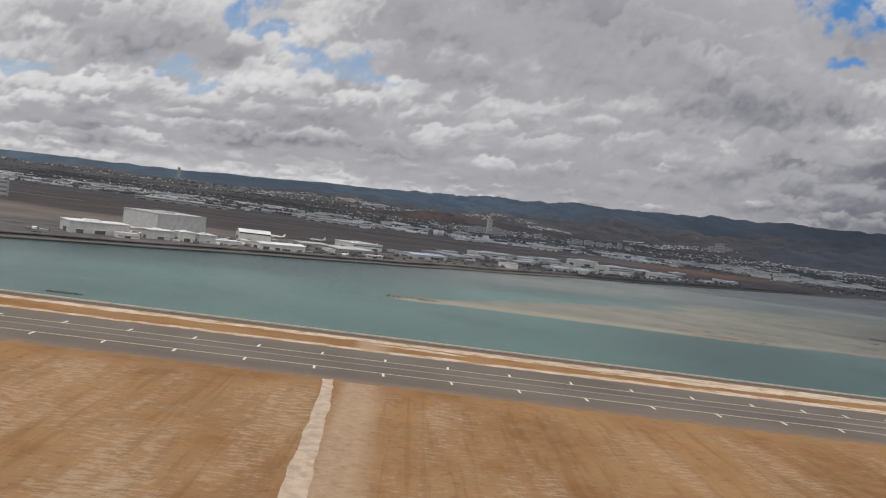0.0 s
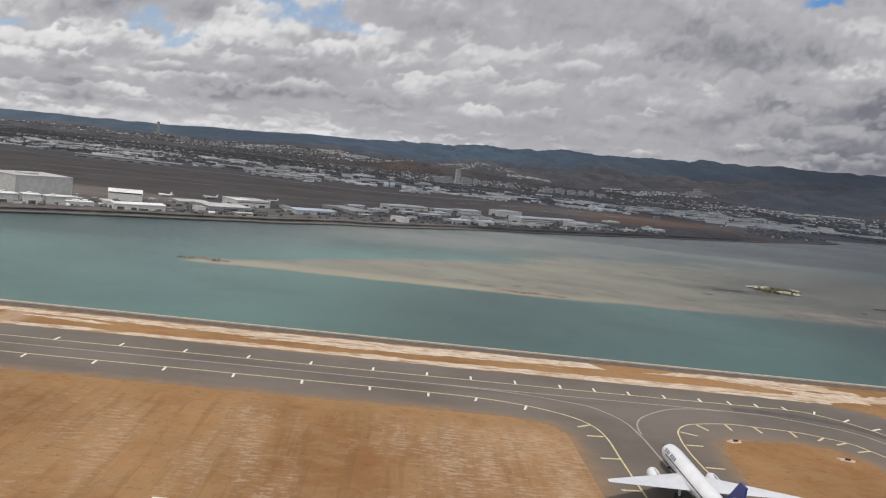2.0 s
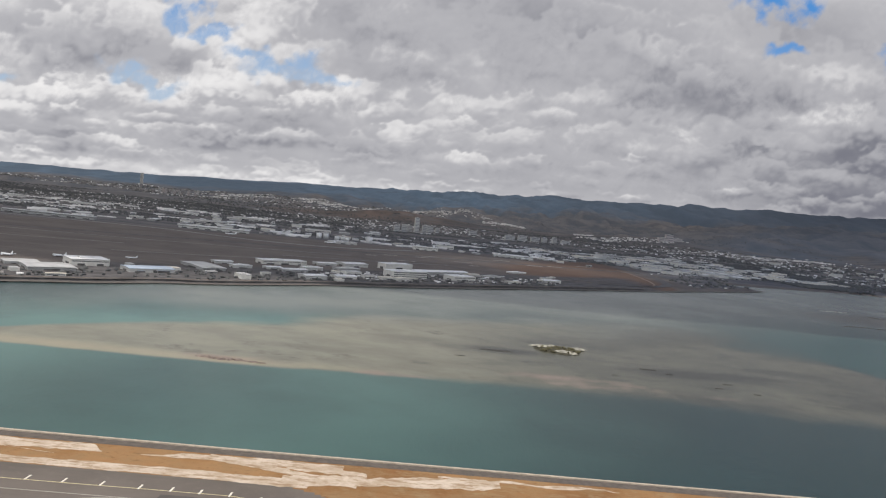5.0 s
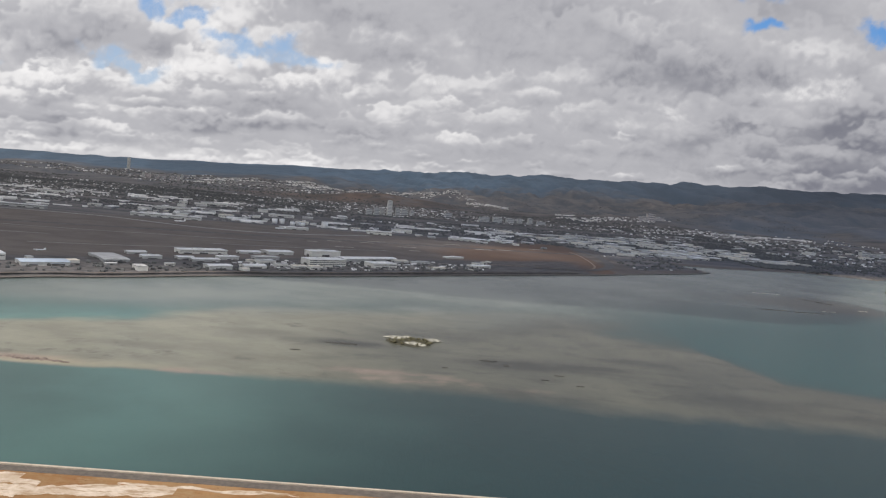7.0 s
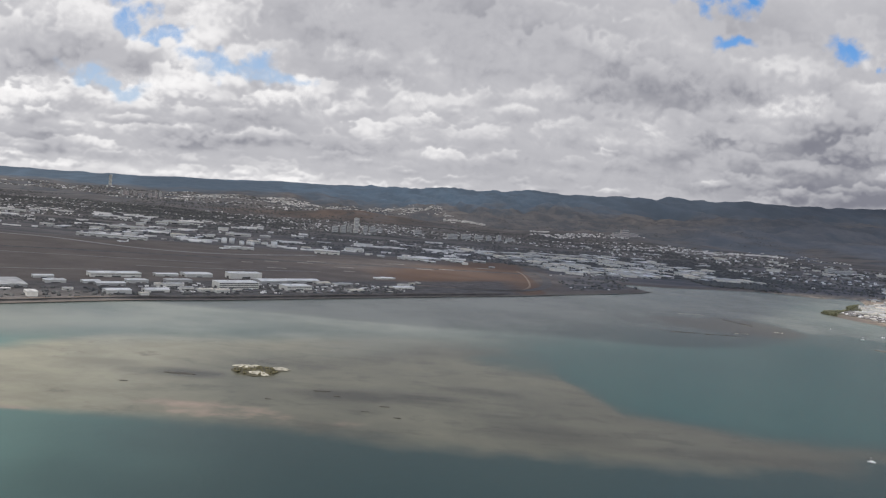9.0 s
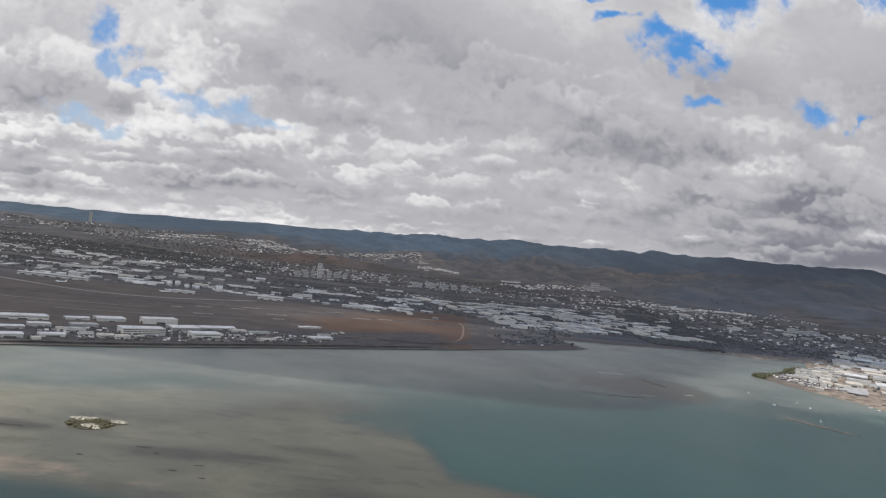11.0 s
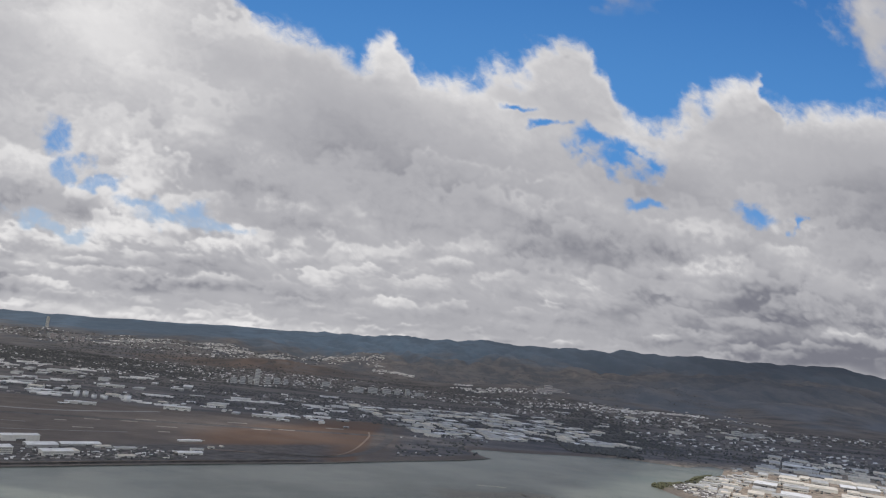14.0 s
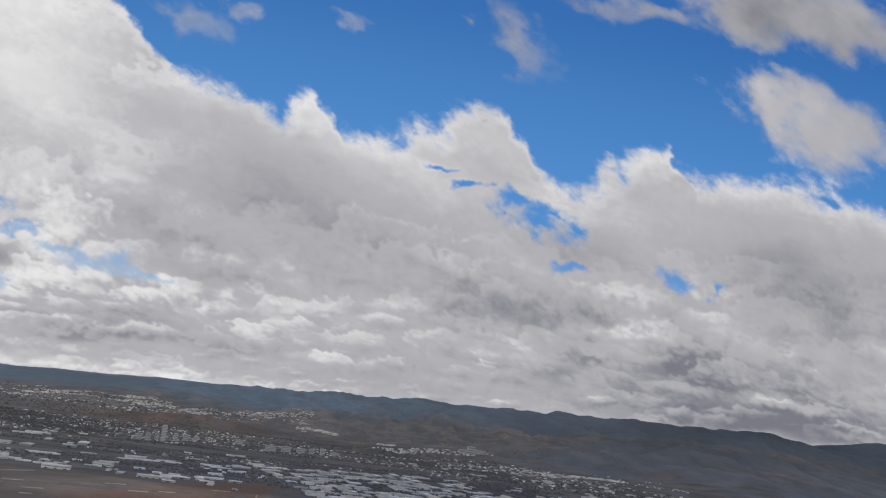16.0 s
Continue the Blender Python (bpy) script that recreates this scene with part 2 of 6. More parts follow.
# ---- geometry helpers ----
def part(name, bm, material, parent=None, label=""):
    """Links a bmesh as one mesh object, under a thing or a part where one is given."""
    me = bpy.data.meshes.new(name)
    bm.to_mesh(me)
    bm.free()
    me.materials.append(material)
    ob = new(name, me)
    ob.parent = parent
    return tagged(ob, label)


def thing(name, x, y, z, turn, label, category, group="", kind=""):
    ob = new(name)
    ob.empty_display_size = 0.5
    ob.matrix_basis = pose(x, y, z, 0, 0, turn)
    return tagged(ob, label, category, group, kind)


def box(bm, x0, x1, y0, y1, z0, z1, bevel=0.0):
    r = bmesh.ops.create_cube(bm, size=1)
    for v in r["verts"]:
        v.co = Vector((x0 + (v.co.x + 0.5) * (x1 - x0), y0 + (v.co.y + 0.5) * (y1 - y0), z0 + (v.co.z + 0.5) * (z1 - z0)))
    if bevel:
        es = list({e for v in r["verts"] for e in v.link_edges})
        bmesh.ops.bevel(bm, geom=es, offset=bevel, segments=1, affect="EDGES")
    return bm


def prism(bm, outline, z0, z1):
    """A solid from an outline in the plan."""
    lo = [bm.verts.new((x, y, z0)) for x, y in outline]
    hi = [bm.verts.new((x, y, z1)) for x, y in outline]
    n = len(lo)
    bm.faces.new(hi)
    bm.faces.new(lo[::-1])
    for i in range(n):
        bm.faces.new((lo[i], lo[(i + 1) % n], hi[(i + 1) % n], hi[i]))
    bmesh.ops.recalc_face_normals(bm, faces=bm.faces)
    return bm


def ribbon(bm, pts, width, z0, z1):
    """A flat band of a given width along a line in the plan, with a little thickness."""
    P = [Vector((*p, 0)) for p in pts]
    left, right = [], []
    for i, p in enumerate(P):
        d = (P[min(i + 1, len(P) - 1)] - P[max(i - 1, 0)]).normalized()
        n = Vector((-d.y, d.x, 0)) * width / 2
        left.append(p + n)
        right.append(p - n)
    rows = [[bm.verts.new((v.x, v.y, z)) for v in side] for side, z in ((left, z1), (right, z1), (right, z0), (left, z0))]
    for i in range(len(P) - 1):
        for a, b in ((0, 1), (1, 2), (3, 0)):
            bm.faces.new((rows[a][i], rows[b][i], rows[b][i + 1], rows[a][i + 1]))
    bmesh.ops.recalc_face_normals(bm, faces=bm.faces)
    return bm


def spline(pts, n=8):
    """A smooth line through points in the plan."""
    out = []
    for i in range(len(pts) - 1):
        a, b, c, d = (Vector(pts[max(0, min(len(pts) - 1, i + k))]) for k in (-1, 0, 1, 2))
        for j in range(n):
            t = j / n
            out.append(tuple(0.5 * (2 * b + (c - a) * t + (2 * a - 5 * b + 4 * c - d) * t * t + (3 * b - a - 3 * c + d) * t ** 3)))
    return out + [tuple(pts[-1])]


def fbm(x, y, scale, octaves=4, seed=0.0):
    """Soft noise on arrays, from turned sums of sines with a lattice hash."""
    x, y = np.asarray(x, float), np.asarray(y, float)
    total, amp = np.zeros_like(x), 1.0
    for o in range(octaves):
        u, v = x * scale + seed * 17.3 + o * 5.1, y * scale - seed * 9.7 + o * 3.3
        i, j = np.floor(u), np.floor(v)
        f, g = u - i, v - j
        f, g = f * f * (3 - 2 * f), g * g * (3 - 2 * g)

        def h(a, b):
            s = np.sin(a * 127.1 + b * 311.7 + seed) * 43758.5453
            return s - np.floor(s)
        total += amp * ((h(i, j) * (1 - f) + h(i + 1, j) * f) * (1 - g) + (h(i, j + 1) * (1 - f) + h(i + 1, j + 1) * f) * g - 0.5)
        scale, amp = scale * 2.03, amp * 0.5
    return total


def smooth(a, b, x):
    t = np.clip((x - a) / (b - a), 0, 1)
    return t * t * (3 - 2 * t)


def inside(poly, X, Y):
    """Signed distance to a closed outline, positive inside."""
    best, flag = np.full(X.shape, 1e9), np.zeros(X.shape, bool)
    for (x0, y0), (x1, y1) in zip(poly, poly[1:] + poly[:1]):
        dx, dy = x1 - x0, y1 - y0
        t = np.clip(((X - x0) * dx + (Y - y0) * dy) / (dx * dx + dy * dy), 0, 1)
        best = np.minimum(best, np.hypot(X - x0 - t * dx, Y - y0 - t * dy))
        flag ^= ((y0 > Y) != (y1 > Y)) & (X < dx * (Y - y0) / (dy if dy else 1e-9) + x0)
    return np.where(flag, best, -best)


def sheet(name, xs, ys, Z, material, fields, label):
    """A ground sheet over a grid, with named fields on its points."""
    nx, ny = len(xs), len(ys)
    X, Y = np.meshgrid(xs, ys)
    me = bpy.data.meshes.new(name)
    co = np.stack([X, Y, Z], -1).reshape(-1, 3)
    k = (np.arange(ny - 1)[:, None] * nx + np.arange(nx - 1)[None]).ravel()
    quads = np.stack([k, k + 1, k + nx + 1, k + nx], -1)
    me.from_pydata(co.tolist(), [], quads.tolist())
    for key, f in fields.items():
        me.attributes.new(key, "FLOAT", "POINT").data.foreach_set("value", np.clip(f, 0, 1).astype(np.float32).ravel())
    me.materials.append(material)
    me.polygons.foreach_set("use_smooth", [True] * len(me.polygons))
    return tagged(new(name, me), label, name.replace("_", " "), kind="structure")


def steps(*runs):
    out = []
    for a, b, d in runs:
        out += list(np.arange(a, b, d))
    return np.array(out + [runs[-1][1]], float)


# ---- water, mainland, airfield island ----
SHORE = [(-2600, -1500), (-400, 110), (-170, 311), (-148, 330), (-113, 358), (-85, 383), (-44, 413), (-18, 433), (6, 450), (34, 477), (68, 500), (127, 552), (191, 596), (296, 680), (377, 743),
         (436, 787), (521, 860), (597, 922), (636, 966), (618, 1012), (628, 1040), (687, 1049), (775, 1084), (848, 1112), (866, 1106), (931, 1085),
         (985, 1128), (996, 1112), (960, 1035), (905, 985), (865, 918), (828, 894), (812, 877), (826, 820), (868, 739), (890, 648),
         (930, 520), (1150, 250), (4700, -400), (4700, 4600), (-4600, 4600), (-4600, -1500)]

xs = steps((-4700, -1000, 150), (-1000, -150, 25), (-150, 760, 5), (760, 1500, 20), (1500, 4700, 150))
ys = steps((-4700, -400, 200), (-400, 180, 30), (180, 720, 4), (720, 1300, 10), (1300, 4400, 150))
X, Y = np.meshgrid(xs, ys)
wob = fbm(X, Y, 1 / 60, 4, 3.0)
south = Y - np.interp(X, [0, 135, 258, 311, 354, 392, 424, 465, 560, 640], [274, 274, 284, 277, 265, 262, 263, 272, 288, 292]) + 6 * wob
north = np.interp(X, [0, 15, 73, 166, 243, 400, 700], [277, 285, 338, 420, 450, 520, 650]) - Y + 30 * wob * smooth(0, 150, X)
spread_n = 3 + 0.22 * np.clip(X, 0, 200)
soft_s = 18 * smooth(150, 300, X)
reef = smooth(0, 1, (5 + soft_s + south - 4 * smooth(220, 330, X) * (1 + 3 * fbm(X, Y, 1 / 22, 4, 6.0))) / (12 + 2 * soft_s)) * smooth(0, 1, north / (2 * spread_n) + 0.5) * smooth(-10, 4, X)
weed = np.zeros_like(X)
for cx, cy, rx, ry, dense in ((238, 353, 28, 11, 1), (248, 357, 12, 6, 1), (314, 334, 36, 9, 0.85), (343, 341, 18, 6, 0.8), (147, 316, 18, 6, 0.35), (191, 363, 16, 6, 0.35), (270, 390, 30, 7, 0.3), (395, 300, 30, 9, 0.5), (470, 288, 50, 7, 0.5), (372, 362, 16, 6, 0.5),
                              (560, 628, 26, 4, 1), (596, 640, 22, 4, 1)):
    weed = np.maximum(weed, dense * smooth(1.5, 0.3, np.hypot((X - cx) / rx, (Y - cy) / ry) + 0.9 * wob + 0.5 * fbm(X, Y, 1 / 16, 3, 9.0)))
rust = np.zeros_like(X)
for cx, cy, rx, ry in ((272, 292, 26, 6), (130, 283, 16, 4), (184, 281, 18, 3), (250, 303, 18, 4)):
    rust = np.maximum(rust, smooth(1.5, 0.5, np.hypot((X - cx) / rx, (Y - cy) / ry) + 1.2 * fbm(X, Y, 1 / 14, 3, 4.0)))
west = np.interp(Y, [300, 500, 578, 697, 760], [418, 418, 424, 531, 600])
basin = smooth(-95, 75, X - west + 90 * wob) * smooth(-26, 44, Y - np.interp(X, [420, 440, 480, 530, 640], [400, 334, 311, 301, 296]) + 14 * wob) * smooth(760, 560, Y + 90 * wob)
reef *= 1 - basin
reef *= 1 - 0.55 * smooth(440, 620, Y - 0.2 * X + 80 * wob)
east = smooth(92, 45, np.hypot((X - 608) / 1.15, (Y - 690) / 0.85) + 40 * wob)
reef = np.maximum(reef, 0.85 * east)
# Grows eastwards, where cloud shade is painted onto the reef.
reef_shade = smooth(110, 350, X + 60 * wob - 0.1 * (Y - 280))
sand = smooth(-3, 5, south) * smooth(34, 6, south + 10 * wob) * smooth(-8, 6, X) * smooth(240, 110, X) * 0.75
sand = np.maximum(sand, smooth(9, 3, np.hypot((X - 128) / 2.6, Y - 281) + 5 * wob))
teal = smooth(330, 60, X + 40 * wob) * (0.28 + 0.72 * smooth(430, 310, Y - 0.45 * X)) + 0.9 * smooth(150, 20, np.abs(inside(SHORE, X, Y))) * smooth(480, 600, X)
teal = teal * (1 - 0.45 * smooth(300, 360, Y - 0.5 * X)) * (0.75 + 0.6 * fbm(X, Y, 1 / 140, 3, 8.0))
sheet("water", xs, ys, np.zeros_like(X), WATER, {"reef": reef, "sand": sand, "teal": teal, "reef_shade": reef_shade, "basin": basin, "shoal": smooth(325, 440, Y - 0.33 * X + 60 * wob) * smooth(-40, 90, X) * (1 - 0.8 * basin) * (1 - 0.9 * east), "weed": weed, "rust": rust}, "turquoise lagoon water over shallow reef flats and sand")

RIDGE_X = [-4600, -2200, -1290, -390, 0, 540, 1170, 1590, 1970, 2370, 2800, 3090, 3300, 3500, 4700]
RIDGE_Z = [60, 62, 79, 113, 123, 150, 165, 178, 186, 192, 214, 164, 190, 240, 280]


def ribs(X, Y):
    """Spurs and gullies that run down the mountain side: 0 on a spur, larger in a gully."""
    return np.abs(fbm(X + 0.3 * Y, Y * 0.28, 1 / 240, 4, 5.0)) + 0.5 * np.abs(fbm(X - 0.2 * Y, Y * 0.4, 1 / 95, 3, 6.0))


def ground_z(X, Y):
    """Height of the mainland at arrays of places."""
    crest = np.interp(X, RIDGE_X, RIDGE_Z)
    d = inside(SHORE, X, Y)
    rise = np.clip((Y - 1450 + 0.15 * np.abs(X)) / (4150 - 1450), 0, 1.1)
    hilly = smooth(-500, 400, X)
    z = 2.0 + (crest - 2) * rise ** 1.9 * (1 + 0.4 * fbm(X, Y, 1 / 420, 5, 2.0) * (1 - smooth(0.85, 1.0, rise)))
    z -= 75 * ribs(X, Y) * smooth(0.3, 0.75, rise) * smooth(1.04, 0.93, rise) * (0.25 + 0.75 * hilly)
    z += (9 + 9 * hilly) * fbm(X, Y, 1 / 130, 5, 9.0) * smooth(0.6, 1.0, rise)
    z += hilly * (20 * np.abs(fbm(X, Y * 0.3, 1 / 210, 3, 15.0)) + 18 * fbm(X, Y * 0.3, 1 / 80, 5, 16.0)) * smooth(0.8, 0.97, rise)
    for cx, cy, sx, sy, top in ((150, 2330, 190, 110, 24), (900, 2300, 220, 150, 20), (2050, 3000, 520, 400, 70), (560, 2750, 300, 160, 26), (1350, 2700, 260, 200, 34), (-100, 2900, 500, 150, 10),
                                (1750, 2350, 300, 200, 22)):
        z += top * np.exp(-(((X - cx) / sx) ** 2 + ((Y - cy) / sy) ** 2)) * (1 + 0.5 * fbm(X, Y, 1 / 150, 4, 12.0))
    loch = smooth(1.35, 0.95, np.hypot((X + 1500) / 640, (Y - 2570) / 120))
    z = z * (1 - loch) + 13.0 * loch
    return np.where(d > 0, np.maximum(z, 1.2), 2.0) * 1.0 - np.clip(6 - d, 0, 12) * 0.4


xs = steps((-4600, -2400, 150), (-2400, -300, 24), (-300, 1100, 7), (1100, 3300, 20), (3300, 4700, 60))
ys = steps((-1500, 250, 60), (250, 1250, 6), (1250, 4300, 18), (4300, 4600, 60))
X, Y = np.meshgrid(xs, ys)
d = inside(SHORE, X, Y)
rise = np.clip((Y - 1450) / 2700, 0, 1.1)
n = fbm(X, Y, 1 / 90, 4, 4.0)
inland = d + 40 * n
past = Y - 0.35 * X
town = smooth(1050, 1110, past + 60 * n) * smooth(0.75, 0.5, rise)
town = np.maximum(town, smooth(505, 530, X - 0.05 * (Y - 900) + 12 * n) * smooth(10, 20, d))
wood = smooth(0.22, 0.42, rise + 0.2 * n + 0.05 * smooth(600, 1400, X))
apron = smooth(105, 85, d + 10 * n) * smooth(470, 430, X)
apron = np.maximum(apron, smooth(12, 4, np.abs(past - 885)))
dry = smooth(500, 350, np.abs(X - 480) * 2.2 + np.abs(Y - 900) + 60 * n) * smooth(488, 482, X - 0.03 * (Y - 930) + 3 * n) * smooth(796, 812, Y + 6 * n)
red = np.exp(-(((X - 60) / 330) ** 2 + ((Y - 2330) / 190) ** 2)) * 1.3
# This mask paints cloud shade as well as forest on the right-hand slope.
shaded_forest = smooth(-150, 330, X - 930 - 0.42 * (Y - 2000) + 200 * n) * smooth(1850, 2050, Y - 0.12 * (X - 900) + 60 * n)
shaded_forest *= 1 - 0.65 * smooth(2850, 3450, Y + 150 * n)
# Sunlit hill patch put into the mask by thinning the dark slope colour.
shaded_forest *= 1 - 0.75 * np.exp(-(((X - 2000) / 230) ** 2 + ((Y - 2560) / 130) ** 2))
sheet("mainland", xs, ys, ground_z(X, Y), LAND, {"town": town, "wood": wood, "apron": apron, "dry": dry, "red": red, "shaded_forest": shaded_forest,
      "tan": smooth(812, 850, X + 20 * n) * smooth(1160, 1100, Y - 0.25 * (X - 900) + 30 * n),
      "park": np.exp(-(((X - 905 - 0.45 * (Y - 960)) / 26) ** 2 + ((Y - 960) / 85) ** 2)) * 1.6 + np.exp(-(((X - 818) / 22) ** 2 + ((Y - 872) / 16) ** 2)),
      # gully spreads painted relief shade, upper the painted distance haze
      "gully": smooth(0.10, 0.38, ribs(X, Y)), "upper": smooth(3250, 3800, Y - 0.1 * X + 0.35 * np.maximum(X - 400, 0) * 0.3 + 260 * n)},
      "dark airfield grass, town ground and haze-tinted wooded mountain slopes")
bm = prism(bmesh.new(), [(-1500 + 760 * math.cos(k * 0.2618) * (1 + 0.1 * math.sin(3 * k)), 2570 + 132 * math.sin(k * 0.2618) * (1 + 0.18 * math.sin(5 * k))) for k in range(24)], 9.0, 14.2)
tagged(part("far_loch", bm, plain("still_pale_water", (0.10, 0.13, 0.135), 0.1, 0.01, 0.12)), "pale still water of a distant inlet", "water", kind="structure")

ISLE = [(-1500, -420), (430, -420), (445, 100), (440, 180.2), (150, 176.7), (-1500, 176.7)]
xs = steps((-1500, -80, 40), (-80, 320, 4), (320, 460, 10))
ys = steps((-430, 60, 20), (60, 186, 2))
X, Y = np.meshgrid(xs, ys)
sheet("ground", xs, ys, 1.955 - np.clip(3 - inside(ISLE, X, Y), 0, 8) * 0.7 + 0.012 * fbm(X, Y, 1 / 14, 3) * smooth(126, 118, Y), GRASS, {},
      "dry brown grass infield of the reef runway")


# ---- taxiway ----
loop = [(131, 58), (131, 100), (132.2, 112), (133.2, 119), (134.6, 123.4), (138.5, 125.8), (147.7, 126.4), (153.5, 125.6), (157, 121.5), (159.5, 112), (163, 90), (166, 58)]
PAVED = [(-1200, 127), (92, 127), (99, 126.6), (103.5, 125), (106, 121.5), (107, 115), (107, 60)] + spline(loop, 5) \
    + [(205, 60), (192, 122), (186, 136), (181, 147), (176.5, 152.5), (170, 155.6), (160, 156.5), (-1200, 156.5)]
xs = steps((-1210, -90, 20), (-90, 212, 1.2))
ys = steps((55, 100, 3), (100, 160, 1.0))
X, Y = np.meshgrid(xs, ys)
edge = inside(PAVED, X, Y)
sheet("taxiway", xs, ys, 1.97 - np.clip(-0.3 - edge, 0, 1) * 0.6, ASPHALT, {"edge": edge / 10, "inner": smooth(140, 133, Y) + 0 * X},
      "worn grey-brown asphalt taxiway with dusty margins")


def lines(name, pts, width, material, label, n=8, z1=1.985):
    return tagged(part(name, ribbon(bmesh.new(), spline(pts, n), width, 1.93, z1), material), label, "road marking", kind="structure")


lines("edge_line", [(-1200, 137), (-400, 137), (-60, 137), (40, 137), (66, 137), (82, 136.9), (92, 136.5), (101, 134.6), (108.4, 131), (112, 126.8), (113.3, 121), (113.1, 111), (112.9, 98), (112.9, 60)],
      0.27, PAINT_YELLOW, "worn yellow taxiway edge line")
lines("far_edge_line", [(-1200, 147.7), (-60, 147.7), (100, 147.7), (147, 148.3), (159.2, 148.2), (163.8, 146.3), (167.8, 143), (171.9, 137.1), (176, 128), (181, 110), (188, 60)],
      0.25, PAINT_YELLOW, "worn yellow taxiway edge line")
lines("centre_line", [(-1200, 142.7), (-60, 142.7), (100, 142.8), (144.8, 143.1), (155.3, 141.2), (164.4, 137.3), (168.5, 131.9), (172, 122), (176, 100), (181, 60)],
      0.30, PAINT_GREY, "faded yellow taxiway centre line")
lines("lead_line", [(88, 142.6), (100, 141.6), (110.1, 139.1), (115, 136.8), (118.7, 131), (119.8, 124.1), (120, 112), (120, 60)], 0.28, PAINT_GREY, "faded curved lead-in line", z1=1.99)
lines("lead_line", [(142, 142.9), (136, 142.4), (130.2, 140.3), (123.9, 134.6), (121.1, 129.6), (120.2, 124.2)], 0.28, PAINT_GREY, "faded curved lead-in line", z1=1.993)
lines("loop_edge_line", [(126.4, 60), (126.2, 100), (126, 112), (126.3, 119.3), (127, 124.3), (128, 128), (129.9, 130.9), (132.9, 132.9), (140, 134.8), (146.2, 134.4), (151.5, 133.9),
                         (155.3, 132.8), (160.3, 130.2), (162.6, 126.6), (164.8, 120), (168, 100), (172, 60)], 0.27, PAINT_YELLOW, "bright yellow taxiway edge line")
lines("tar_band", [(145, 144.9), (152, 144.9), (157, 144.2), (162, 142.8), (166.8, 140.6), (171, 135.8), (174, 127), (178, 105), (182, 60)], 2.6, OLD_TAR, "dark tar-sealed strip on the asphalt", z1=1.978)


def stripe_mesh(length, width, name="shoulder_stripe"):
    bm = box(bmesh.new(), -width / 2, width / 2, 0, length, -0.05, 0.012)
    me = bpy.data.meshes.new(name)
    bm.to_mesh(me)
    bm.free()
    return me


STRIPE = {}


def stripe(x0, y0, x1, y1, yellow=False):
    """A painted shoulder stripe from one point to another."""
    length = round(math.hypot(x1 - x0, y1 - y0), 1)
    key = (length, yellow)
    if key not in STRIPE:
        STRIPE[key] = stripe_mesh(length, 0.42)
        STRIPE[key].materials.append(PAINT_YELLOW if yellow else PAINT_WHITE)
    ob = new("shoulder_stripe", STRIPE[key])
    ob.matrix_basis = pose(x0, y0, 1.985, 0, 0, math.degrees(math.atan2(x0 - x1, y1 - y0)))
    return tagged(ob, "worn pale painted stripe across the taxiway shoulder" if not yellow else "worn yellow painted stripe across the taxiway shoulder", "road marking", "shoulder stripes")


for k in range(-12, 9):
    x = -25.2 + 12.3 * k
    stripe(x, 136.8, x + 0.1, 134.6)
    stripe(x, 147.8, x + 0.1, 150.0)
for x, lean in ((84, 0.1), (93, 0.5)):
    stripe(x, 136.4, x - lean, 134.3)
stripe(101.9, 134.2, 101.2, 131.8)
for x in (84, 92.8, 101.8, 111, 118, 125.1, 132.5, 140, 146.2, 151.9, 157.8):
    stripe(x, 148.0, x + 0.1, 150.3)
for x0, y0, x1, y1 in ((163.0, 146.9, 164.2, 149.0), (167.4, 143.6, 169.5, 145.5), (170.8, 139.6, 173.3, 141.1), (173.6, 134, 176.3, 135.4)):
    stripe(x0, y0, x1, y1)
for x0, y0, x1, y1 in ((112, 126.8, 109.4, 125.1), (112.9, 121.3, 110, 121.0), (113, 111.6, 109.9, 111.3), (112.9, 100, 109.9, 99.8), (112.9, 88, 109.9, 88), (128.2, 127.6, 130.9, 126.2),
                       (126.9, 121.0, 129.8, 121.1), (126.4, 111.4, 129.5, 111.4), (126.4, 100, 129.4, 100), (133.0, 132.5, 134.2, 129.9), (139.1, 134.3, 139.1, 131.2),
                       (144.6, 134.4, 144.8, 131.3), (151.2, 133.9, 151.0, 130.8), (156.6, 131.9, 154.6, 129.9), (160.0, 130.2, 157.4, 128.6), (162.4, 126.9, 159.5, 125.6), (164.4, 120.5, 161.6, 119.9)):
    stripe(x0, y0, x1, y1, True)


